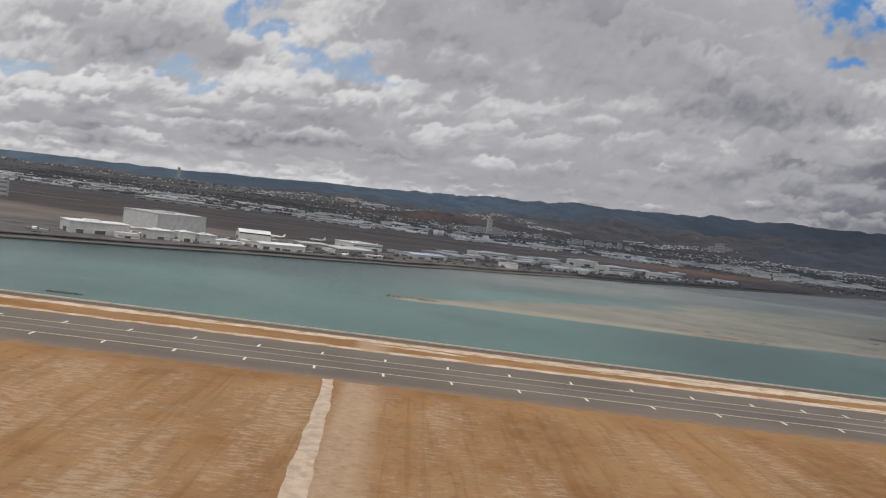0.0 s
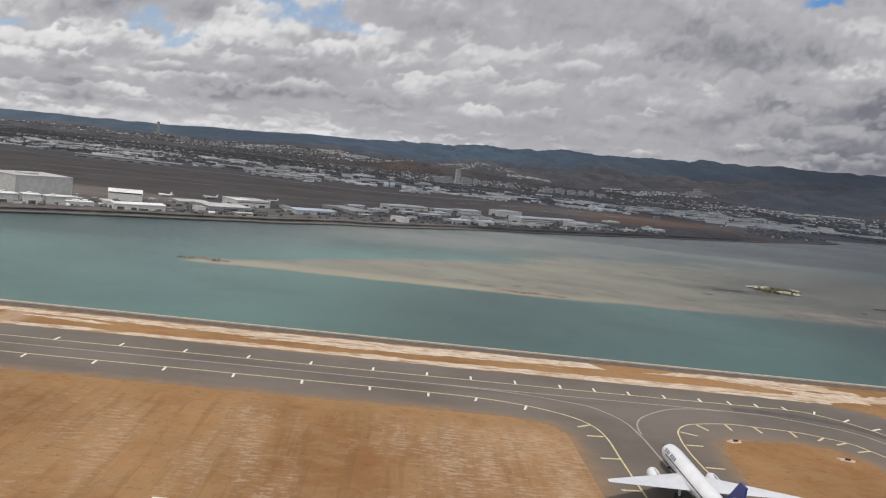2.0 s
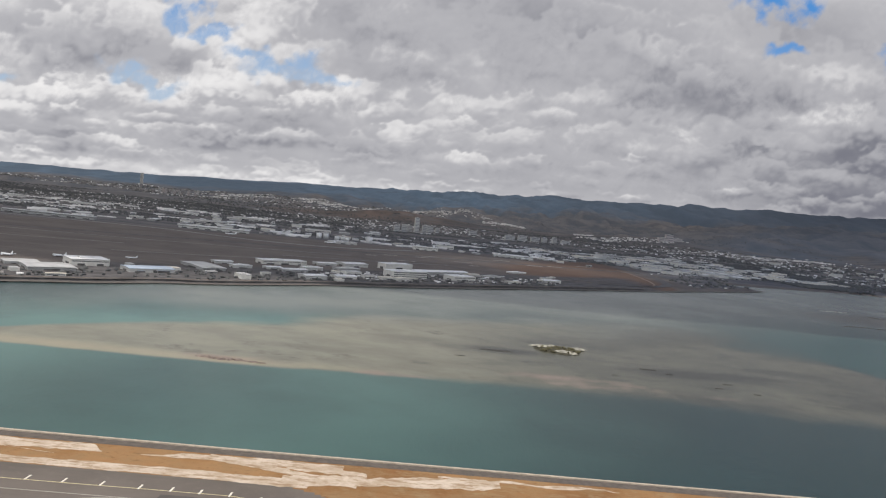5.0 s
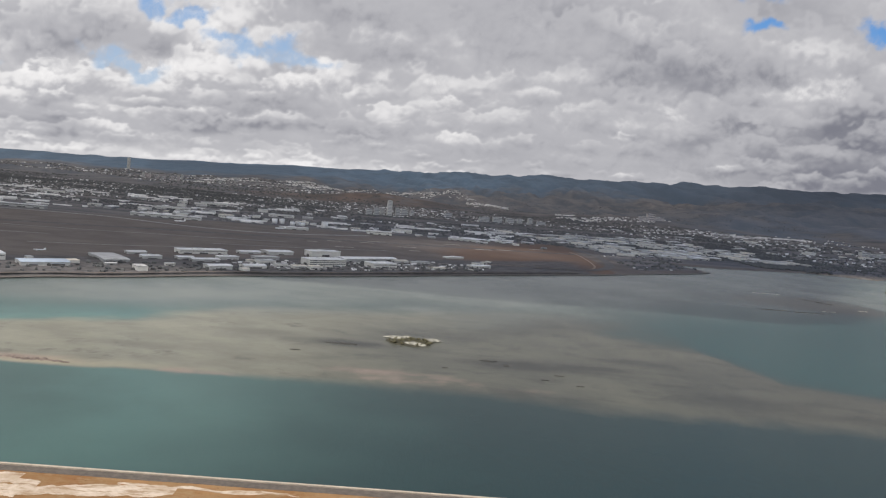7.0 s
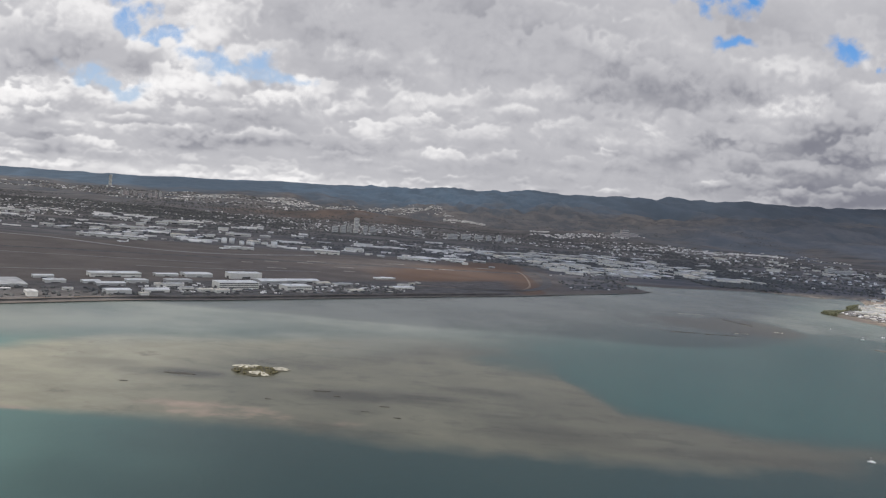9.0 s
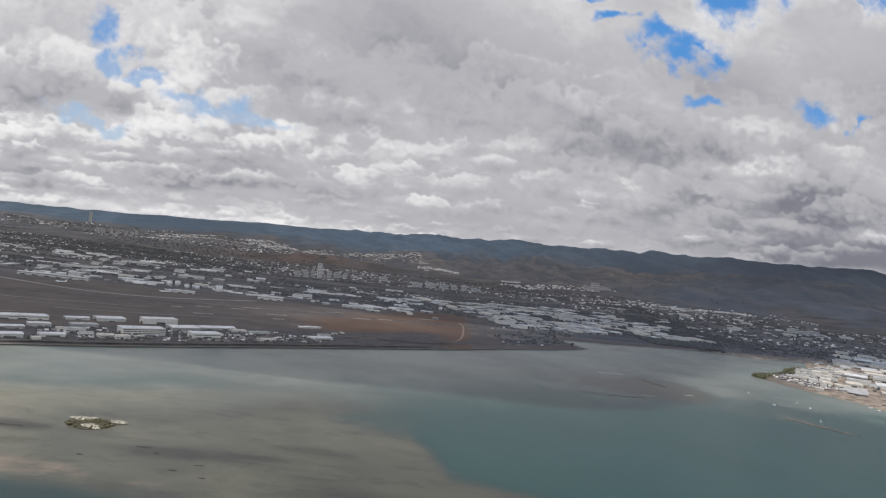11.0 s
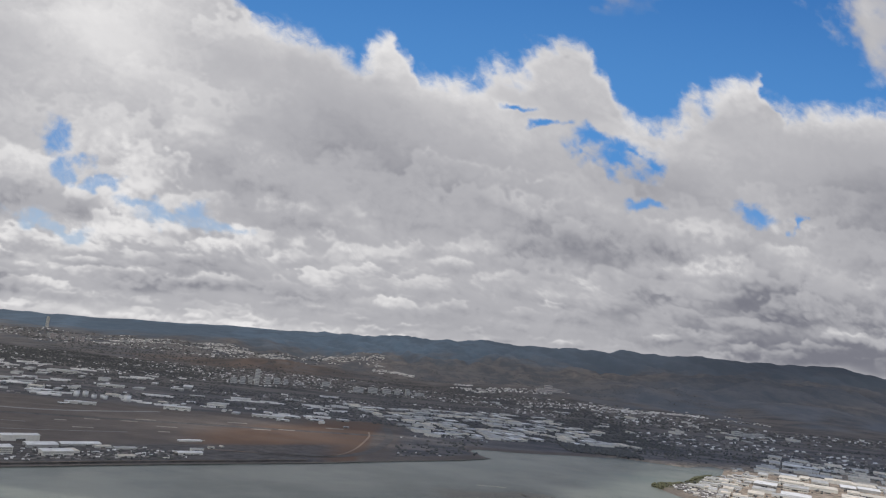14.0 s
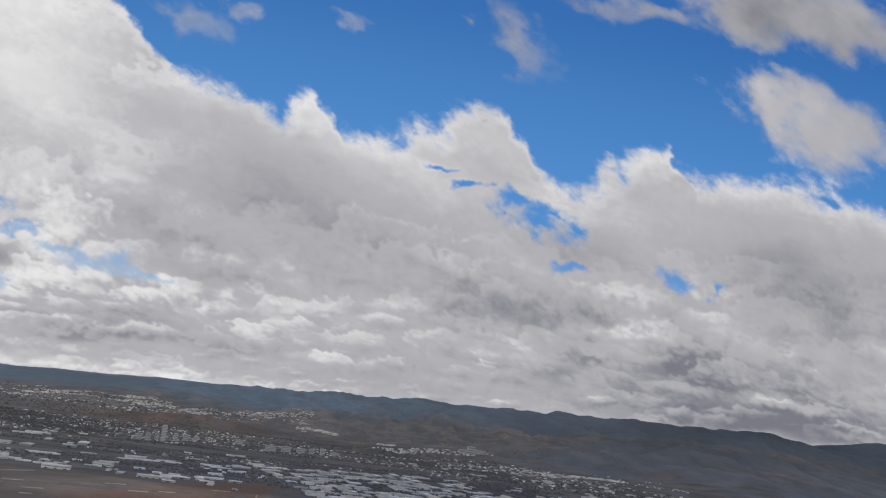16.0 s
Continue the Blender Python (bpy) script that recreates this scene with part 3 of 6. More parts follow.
# ---- shore strip of the airfield island ----
def strip(name, x0, x1, lo, hi, material, label, z1, wobble=0.5, step=2.5, seed=0.0, gap=0.0, grain=0.5):
    """A band of ground with ragged edges between two heights of the plan; lo and hi are functions of x."""
    xs = np.arange(x0, x1 + step, step)
    a = np.array([lo(x) for x in xs]) + wobble * fbm(xs, xs * 0 + 3, 1 / 9, 4, seed + 1) + grain * fbm(xs, xs * 0 + 3, 1 / 1.7, 2, seed + 6)
    b = np.array([hi(x) for x in xs]) + wobble * fbm(xs, xs * 0 + 9, 1 / 9, 4, seed + 2) + grain * fbm(xs, xs * 0 + 9, 1 / 1.7, 2, seed + 8)
    thin = np.ones_like(xs)
    if gap:
        thin = smooth(0.05, 0.25, fbm(xs, xs * 0 + 5, 1 / 22, 3, seed + 3) + gap)
        b = a + (b - a) * np.maximum(thin, 0.02)
    b = np.maximum(b, a + 0.05)
    bm = bmesh.new()
    rows = [[bm.verts.new((x, y, z)) for x, y in zip(xs, ys_)] for ys_, z in ((a, 1.6), (a, z1), (b, z1), (b, 1.6))]
    for r0, r1 in zip(rows, rows[1:]):
        for i in range(len(xs) - 1):
            if thin[i] + thin[i + 1] > 0.1:
                bm.faces.new((r0[i], r0[i + 1], r1[i + 1], r1[i]))
    return tagged(part(name, bm, material), label, "ground strip", kind="structure")


strip("sand_strip_inner", -180, 172, lambda x: 156.6 - 0.012 * max(0, x - 130) ** 1.0, lambda x: 158.7 + 0.013 * max(0, x - 10), SAND, "pale crushed coral strip beside the taxiway", 2.0, 0.9, 0.7, 1.0, grain=0.6)
strip("sand_strip_outer", -180, 178, lambda x: 167.2 - 3.6 * math.exp(-((x - 70) / 34) ** 2), lambda x: 170.7 + 0.004 * max(0, x), SAND, "pale coral service track by the seawall", 1.998, 0.9, 0.7, 4.0, gap=0.48, grain=0.8)
strip("sand_track", 148, 182, lambda x: 168.4 - 0.30 * (x - 148), lambda x: 171.6 - 0.30 * (x - 148), SAND, "pale coral track curving across dry grass", 2.005, 1.4, 0.6, 7.0, grain=0.9)
strip("sand_fan", 166, 214, lambda x: 156.5 + 0.17 * (x - 166), lambda x: 162.0 + 0.20 * (x - 166) - 0.0028 * max(0, x - 190) ** 2, SAND, "pale coral sand fan on dry grass", 2.008, 1.8, 0.6, 9.0, grain=1.2)
strip("sand_spur", 172, 200, lambda x: 157 - 1.35 * (x - 172), lambda x: 159.5 - 1.25 * (x - 172), SAND, "ragged pale coral track through dry grass", 2.012, 1.6, 1.0, 11.0, gap=0.2)
strip("sand_patch", 166, 184, lambda x: 165.6, lambda x: 169.2 - 0.02 * (x - 175) ** 2, SAND, "pale coral sand patch by the seawall", 2.016, 1.0, 0.5, 13.0, grain=0.9)
strip("sand_edge", 200, 440, lambda x: 169.0 + 0.008 * (x - 200), lambda x: 170.8 + 0.008 * (x - 200), SAND, "thin pale coral edge along the service road", 1.99, 1.6, 1.5, 15.0, gap=0.1)
strip("service_road", -1200, 440, lambda x: 171.9 + 0.012 * max(0, x - 150), lambda x: 175.2 + 0.012 * max(0, x - 150), plain("brown_gravel", (0.13, 0.108, 0.088), 0.2, 0.8), "brown gravel service road along the seawall", 1.985, 0.3, 3, 17.0, grain=0.1)
strip("sand_streak", -100, 170, lambda x: 164.4, lambda x: 165.4, SAND, "broken pale coral streak in dry grass", 1.99, 2.2, 0.7, 23.0, gap=-0.14, grain=0.9)
tagged(part("seawall", ribbon(bmesh.new(), [(-1200, 175.9), (-200, 175.9), (150, 175.9), (440, 179.4)], 0.8, 1.2, 2.2), CONCRETE), "low pale concrete seawall cap along the lagoon", "wall", kind="structure")


def winding(name, pts, width, material, label, z1, seed):
    """A track along a line in the plan, its edges ragged."""
    line = spline(pts, 40)
    bm = bmesh.new()
    A, B = [], []
    for i, p in enumerate(line):
        q = Vector(line[min(i + 1, len(line) - 1)]) - Vector(line[max(i - 1, 0)])
        nrm = Vector((-q.y, q.x)).normalized()
        wl, wr = (width / 2 * (1 + 0.40 * noise.noise((i * 0.055, seed + s, 0.3)) + 0.12 * noise.noise((i * 0.31, seed + s, 4.3)) + 0.9 * (i / len(line))) for s in (0, 7))
        A.append(bm.verts.new((p[0] + nrm.x * wl, p[1] + nrm.y * wl, z1)))
        B.append(bm.verts.new((p[0] - nrm.x * wr, p[1] - nrm.y * wr, z1)))
    for i in range(len(line) - 1):
        bm.faces.new((A[i], A[i + 1], B[i + 1], B[i]))
    bmesh.ops.recalc_face_normals(bm, faces=bm.faces)
    return tagged(part(name, bm, material), label, "dirt track", kind="structure")


TRACK = plain("dusty_track", (0.50, 0.385, 0.28), 0.18, 0.7)
winding("dirt_road", [(-9.6, 127.5), (-9.1, 121), (-8.6, 110), (-8.3, 98), (-8.0, 86), (-7.4, 70), (-6, 40)], 1.65, TRACK, "pale sandy dirt road through dry grass", 1.985, 5.0)


# ---- airliner on the taxiway ----
def tube(bm, rings, segs=20):
    """A closed body of round rings: y, z of the centre, half width, half height."""
    rows = []
    for y, zc, rw, rh in rings:
        rows.append([bm.verts.new((rw * math.cos(2 * math.pi * i / segs), y, zc + rh * math.sin(2 * math.pi * i / segs))) for i in range(segs)])
    for a, b in zip(rows, rows[1:]):
        for i in range(segs):
            bm.faces.new((a[i], a[(i + 1) % segs], b[(i + 1) % segs], b[i]))
    bm.faces.new(rows[0])
    bm.faces.new(rows[-1][::-1])
    bmesh.ops.recalc_face_normals(bm, faces=bm.faces)
    for f in bm.faces:
        f.smooth = True
    return bm


def wing(bm, root, tip, thick0, thick1):
    """A tapered wing between a root and a tip chord, each given as front and back points."""
    rows = []
    for (fr, bk), th in ((root, thick0), (tip, thick1)):
        fr, bk = Vector(fr), Vector(bk)
        row = []
        for s, h in ((0, 0), (0.12, 0.45), (0.4, 0.6), (1, 0), (0.4, -0.35), (0.12, -0.35)):
            p = fr.lerp(bk, s)
            row.append(bm.verts.new(p + Vector((0, 0, h * th))))
        rows.append(row)
    for i in range(6):
        bm.faces.new((rows[0][i], rows[0][(i + 1) % 6], rows[1][(i + 1) % 6], rows[1][i]))
    bm.faces.new(rows[0])
    bm.faces.new(rows[1][::-1])
    bmesh.ops.recalc_face_normals(bm, faces=bm.faces)
    return bm


def fin(bm, outline, half):
    """An upright blade in the y-z plane."""
    a = [bm.verts.new((half, y, z)) for y, z in outline]
    b = [bm.verts.new((-half, y, z)) for y, z in outline]
    bm.faces.new(a)
    bm.faces.new(b[::-1])
    for i in range(len(a)):
        j = (i + 1) % len(a)
        bm.faces.new((a[i], b[i], b[j], a[j]))
    bmesh.ops.recalc_face_normals(bm, faces=bm.faces)
    return bm


JET_WHITE = plain("white_aircraft_paint", (0.80, 0.80, 0.79), 0.04, 0.5, 0.3)
JET_GREY = plain("grey_aircraft_paint", (0.66, 0.665, 0.675), 0.05, 0.5, 0.35)
JET_BLUE = plain("dark_blue_aircraft_paint", (0.035, 0.05, 0.22), 0.1, 0.5, 0.35)
RUBBER = plain("black_rubber", (0.03, 0.03, 0.03), 0.2, 2)
BAR_GREY = plain("grey_lettering", (0.28, 0.29, 0.34), 0.05, 2, 0.4)


def airliner(name, x, y, z, turn, s, label, group="", detail=True, fin_mat=None):
    """A twin-engined airliner; its nose is at the given place, and it is 64 units long before scaling."""
    ob = thing(name, x, y, z, turn, label, "aircraft", group)
    ob.scale = (s, s, s)
    part("fuselage", tube(bmesh.new(), [(0, 4.6, 0.25, 0.25), (-0.8, 4.8, 1.1, 1.1), (-2.2, 5.1, 2.0, 2.0), (-4.5, 5.5, 2.8, 2.8), (-8, 5.6, 3.1, 3.1), (-40, 5.6, 3.1, 3.1),
                                        (-48, 6.0, 2.7, 2.6), (-56, 6.8, 1.7, 1.6), (-62, 7.4, 0.6, 0.7), (-63.6, 7.5, 0.2, 0.25)]), JET_WHITE, ob)
    part("belly_fairing", tube(bmesh.new(), [(-20, 3.9, 0.8, 0.5), (-24, 3.6, 2.6, 1.3), (-34, 3.6, 2.6, 1.3), (-40, 4.0, 0.8, 0.5)], 12), JET_GREY, ob)
    for sx in (1, -1):
        part("wing", wing(bmesh.new(), ((sx * 2.2, -20, 4.0), (sx * 2.2, -33.5, 4.0)), ((sx * 30, -37.6, 6.8), (sx * 30, -39.8, 6.8)), 1.7, 0.3), JET_GREY, ob)
        part("tailplane", wing(bmesh.new(), ((sx * 0.8, -54.5, 7.6), (sx * 0.8, -61, 7.6)), ((sx * 10.6, -61.4, 8.6), (sx * 10.6, -63.6, 8.6)), 0.7, 0.2), JET_GREY, ob)
        eng = part("engine", tube(bmesh.new(), [(-17.2, 2.6, 1.62, 1.62), (-17.8, 2.6, 1.85, 1.85), (-20, 2.6, 1.95, 1.95), (-23, 2.6, 1.5, 1.5), (-25.2, 2.7, 0.8, 0.8)], 16), JET_WHITE, ob)
        eng.location.x = sx * 9.8
        part("intake", tube(bmesh.new(), [(-17.1, 2.6, 1.45, 1.45), (-17.25, 2.6, 1.5, 1.5)], 16), RUBBER, eng, "dark engine intake")
        part("pylon", box(bmesh.new(), -0.25, 0.25, -25, -20, 3.6, 4.9), JET_GREY, eng)
        gear = part("main_gear", box(bmesh.new(), -0.3, 0.3, -32.2, -31.6, 0.9, 4), JET_GREY, ob)
        gear.location.x = sx * 5.4
        for k in range(3):
            wh = part("wheel", tube(bmesh.new(), [(-0.75, 0.75, 0.75, 0.75), (0.75, 0.75, 0.75, 0.75)], 12), RUBBER, gear)
            wh.matrix_basis = pose(0, -33.4 + 1.5 * k, 0, 0, 0, 90)
    f = part("fin", fin(bmesh.new(), [(-50.5, 8.2), (-59.6, 18.2), (-63.4, 18.2), (-62.2, 8.0)], 0.28), fin_mat or JET_BLUE, ob, "dark blue tail fin" if fin_mat is None else "")
    nose = part("nose_gear", box(bmesh.new(), -0.2, 0.2, -6.2, -5.8, 0.5, 3.2), JET_GREY, ob)
    part("wheel", tube(bmesh.new(), [(-0.3, 0.5, 0.5, 0.5), (0.3, 0.5, 0.5, 0.5)], 12), RUBBER, nose).matrix_basis = pose(0, -6, 0, 0, 0, 90)
    if detail:
        part("cockpit_window", box(bmesh.new(), -1.9, 1.9, -2.9, -2.0, 6.35, 6.95, 0.2), DARK_GLASS, ob)
        for sx in (1, -1):
            part("window_row", box(bmesh.new(), sx * 3.02 - 0.06, sx * 3.02 + 0.06, -50, -9, 5.95, 6.3), DARK_GLASS, ob, "row of small dark cabin windows")
            for k, w in enumerate((1.2, 1.2, 0.5, 1.2, 1.2, 1.2)):
                part("marking", box(bmesh.new(), -0.05, 0.05, -7.6 - 1.75 * k - w, -7.6 - 1.75 * k, -0.65, 0.65), BAR_GREY, ob,
                     "grey marking bar").matrix_basis = Matrix.Translation((sx * 2.66, 0, 7.3)) @ pose(0, 0, 0, 0, -sx * 32, 0)
            part("fin_stripe", box(bmesh.new(), sx * 0.3 - 0.03, sx * 0.3 + 0.03, -61.6, -57.6, 9.4, 13.2, 0.6), BAR_GREY, f, "pale grey emblem on the fin")
    return ob


airliner("airliner", 120.0, 112.2, 1.97, -1, 0.44, "white twin-engined airliner with a blue tail fin on the taxiway")
pad = thing("lighting_pad", 137, 125.2, 1.9, 20, "small concrete pad with a dark equipment box", "equipment")
part("pad", prism(bmesh.new(), [(1.5 * math.cos(a) * (1 + 0.2 * math.sin(5 * a)), 0.8 * math.sin(a)) for a in (k * math.pi / 7 for k in range(14))], 0, 0.09), SAND, pad)
part("box", box(bmesh.new(), -0.2, 0.6, -0.2, 0.2, 0.05, 0.4, 0.05), DARK_GLASS, pad)
pad2 = copy_thing(pad, pose(154.6, 121, 1.9, 0, 0, -15))
sign = thing("taxiway_sign", 52, 84, 1.9, 0, "small pale taxiway sign on dry grass", "sign")
part("board", box(bmesh.new(), -0.9, 0.9, -0.12, 0.12, 0.25, 0.85, 0.03), PAINT_WHITE, sign)
part("leg", box(bmesh.new(), -0.6, -0.5, -0.05, 0.05, 0, 0.3), GREY_WALL, sign)
part("leg", box(bmesh.new(), 0.5, 0.6, -0.05, 0.05, 0, 0.3), GREY_WALL, sign)


# ---- mainland buildings ----
def height_at(x, y):
    return float(ground_z(np.array([float(x)]), np.array([float(y)]))[0])


def gable(bm, w, d, z0, rise, over=0.3, thick=0.25):
    """A pitched roof over a plan w by d, its ridge along x."""
    x, y = w / 2 + over, d / 2 + over
    prof = [(-y, z0), (0, z0 + rise), (y, z0), (y, z0 - thick), (0, z0 + rise - thick), (-y, z0 - thick)]
    a = [bm.verts.new((-x, p, q)) for p, q in prof]
    b = [bm.verts.new((x, p, q)) for p, q in prof]
    for i in range(6):
        j = (i + 1) % 6
        bm.faces.new((a[i], a[j], b[j], b[i]))
    for r in (a, b):
        bm.faces.new((r[0], r[1], r[4], r[5]))
        bm.faces.new((r[1], r[2], r[3], r[4]))
    bmesh.ops.recalc_face_normals(bm, faces=bm.faces)
    return bm


def gable_walls(bm, w, d, h, rise):
    prof = [(-d / 2, 0), (d / 2, 0), (d / 2, h), (0, h + rise), (-d / 2, h)]
    a = [bm.verts.new((-w / 2, p, q)) for p, q in prof]
    b = [bm.verts.new((w / 2, p, q)) for p, q in prof]
    bm.faces.new(a)
    bm.faces.new(b[::-1])
    for i in range(5):
        j = (i + 1) % 5
        bm.faces.new((a[i], a[j], b[j], b[i]))
    bmesh.ops.recalc_face_normals(bm, faces=bm.faces)
    return bm


def arch(bm, w, d, z0, rise, n=8, thick=0.25):
    """A curved roof over a plan w by d, its axis along x."""
    pts = [(-d / 2 + d * k / n, z0 + rise * math.sin(math.pi * k / n)) for k in range(n + 1)]
    prof = pts + [(p, q - thick) for p, q in reversed(pts)]
    a = [bm.verts.new((-w / 2, p, q)) for p, q in prof]
    b = [bm.verts.new((w / 2, p, q)) for p, q in prof]
    m = len(prof)
    for i in range(m):
        j = (i + 1) % m
        bm.faces.new((a[i], a[j], b[j], b[i]))
    for i in range(n):
        for r in (a, b):
            bm.faces.new((r[i], r[i + 1], r[m - 2 - i], r[m - 1 - i]))
    bmesh.ops.recalc_face_normals(bm, faces=bm.faces)
    return bm


SHORE_TURN = 38.0
rnd = random.Random(11)


def hall(name, x, y, w, d, h, roof, wall_mat, roof_mat, label, category="building", turn=SHORE_TURN, doors=2, bands=0, group="", side=True):
    """A shed, hangar or office block: walls, a roof, door panels coloured as shaded openings, and window bands on the
    side towards the water.
    """
    ob = thing(name, x, y, height_at(x, y) - 0.1, turn, label, category, group)
    if roof == "gable":
        part("wall", gable_walls(bmesh.new(), w, d, h * 0.8, h * 0.18), wall_mat, ob)
        part("roof", gable(bmesh.new(), w, d, h * 0.83, h * 0.18), roof_mat, ob)
    elif roof == "arch":
        part("wall", box(bmesh.new(), -w / 2 + 0.1, w / 2 - 0.1, -d / 2 + 0.1, d / 2 - 0.1, 0, h * 0.75), wall_mat, ob)
        part("roof", arch(bmesh.new(), w, d, h * 0.72, h * 0.3), roof_mat, ob)
    else:
        part("wall", box(bmesh.new(), -w / 2, w / 2, -d / 2, d / 2, 0, h), wall_mat, ob)
        part("roof", box(box(bmesh.new(), -w / 2 - 0.25, w / 2 + 0.25, -d / 2 - 0.25, d / 2 + 0.25, h, h + 0.3, 0.05), -w * 0.2, w * 0.05, -d * 0.2, d * 0.15, h + 0.3, h + 1.0), roof_mat, ob)
    for k in range(doors):
        cx = w * ((k + 0.5) / doors - 0.5)
        dw, dh = w * rnd.uniform(0.14, 0.42) / doors * 1.3, h * rnd.uniform(0.28, 0.44)
        door = part("door", box(bmesh.new(), cx - dw / 2, cx + dw / 2, -d / 2 - 0.06, -d / 2 + 0.05, 0.1, dh), DOORWAY, ob, "flat panel coloured as a dim open hangar doorway" if h > 5 else "")
        part("door_frame", box(bmesh.new(), cx - dw / 2 - 0.2, cx + dw / 2 + 0.2, -d / 2 - 0.1, -d / 2 - 0.01, dh, dh + 0.25), roof_mat, door)
    if side:
        part("door", box(bmesh.new(), -w / 2 - 0.05, -w / 2 + 0.05, -d * 0.2, d * 0.15, 0.1, h * 0.4), DOORWAY, ob)
    for k in range(bands):
        z = h * (0.52 + 0.44 * (k + 0.3) / bands) if bands < 3 else h * (0.1 + 0.88 * (k + 0.35) / bands)
        part("window_band", box(bmesh.new(), -w / 2 + 0.5, w / 2 - 0.5, -d / 2 - 0.05, -d / 2 + 0.05, z, z + h * 0.1), DARK_GLASS, ob, "long band of dark windows")
    return ob


# Doorways are flat panels; the shade inside is put into their colour.
DOORWAY = plain("shaded_doorway", (0.11, 0.105, 0.10), 0.35, 0.5)
BEIGE_ROOF = plain("beige_roof", (0.55, 0.50, 0.42), 0.12, 0.2, 0.7)
CREAM_ROOF = plain("cream_roof", (0.66, 0.60, 0.51), 0.14, 0.15, 0.8)
BLUE_ROOF = plain("pale_blue_roof", (0.42, 0.48, 0.55), 0.10, 0.2, 0.6)

big = hall("large_hangar", -137.9, 449.5, 32, 33, 10.6, "flat", LIGHT_WALL, GREY_ROOF, "large grey metal aircraft hangar beside the lagoon shore", "hangar", 52, 0, 0, side=False)
part("hangar_door", box(bmesh.new(), -13.5, 13.5, -16.6, -16.45, 0.2, 8.4), LIGHT_WALL, big, "pale grey sliding hangar door")
hall("long_shed", -146, 372, 27, 16, 5.4, "flat", LIGHT_WALL, WHITE_ROOF, "long low grey building with a white flat roof", turn=38, doors=3)
hall("hangar_annex", -121, 386, 13, 9, 4.4, "flat", LIGHT_WALL, WHITE_ROOF, "pale flat-roofed annex with a dark open bay", turn=38, doors=1)
hall("store_block", -109.5, 391, 8, 8, 4.8, "flat", CREAM_WALL, WHITE_ROOF, "small bright white store block by the shore", turn=38, doors=1)
hall("store_block", -101.5, 399, 9, 8, 4.2, "flat", LIGHT_WALL, WHITE_ROOF, "small pale grey store block by the shore", turn=38, doors=1)
hall("low_shed", -92, 405, 14, 6, 2.2, "flat", CREAM_WALL, WHITE_ROOF, "long low white shed on the shore bank", turn=38, doors=2)
hall("white_terminal", -90, 466, 19, 13, 6.6, "arch", CREAM_WALL, WHITE_ROOF, "bright cream aviation building with a dark window band", turn=20, doors=0, bands=1)
hall("low_hangar", -67, 419, 27, 12, 3.8, "gable", CREAM_WALL, WHITE_ROOF, "low white hangar with square dark windows", doors=4)
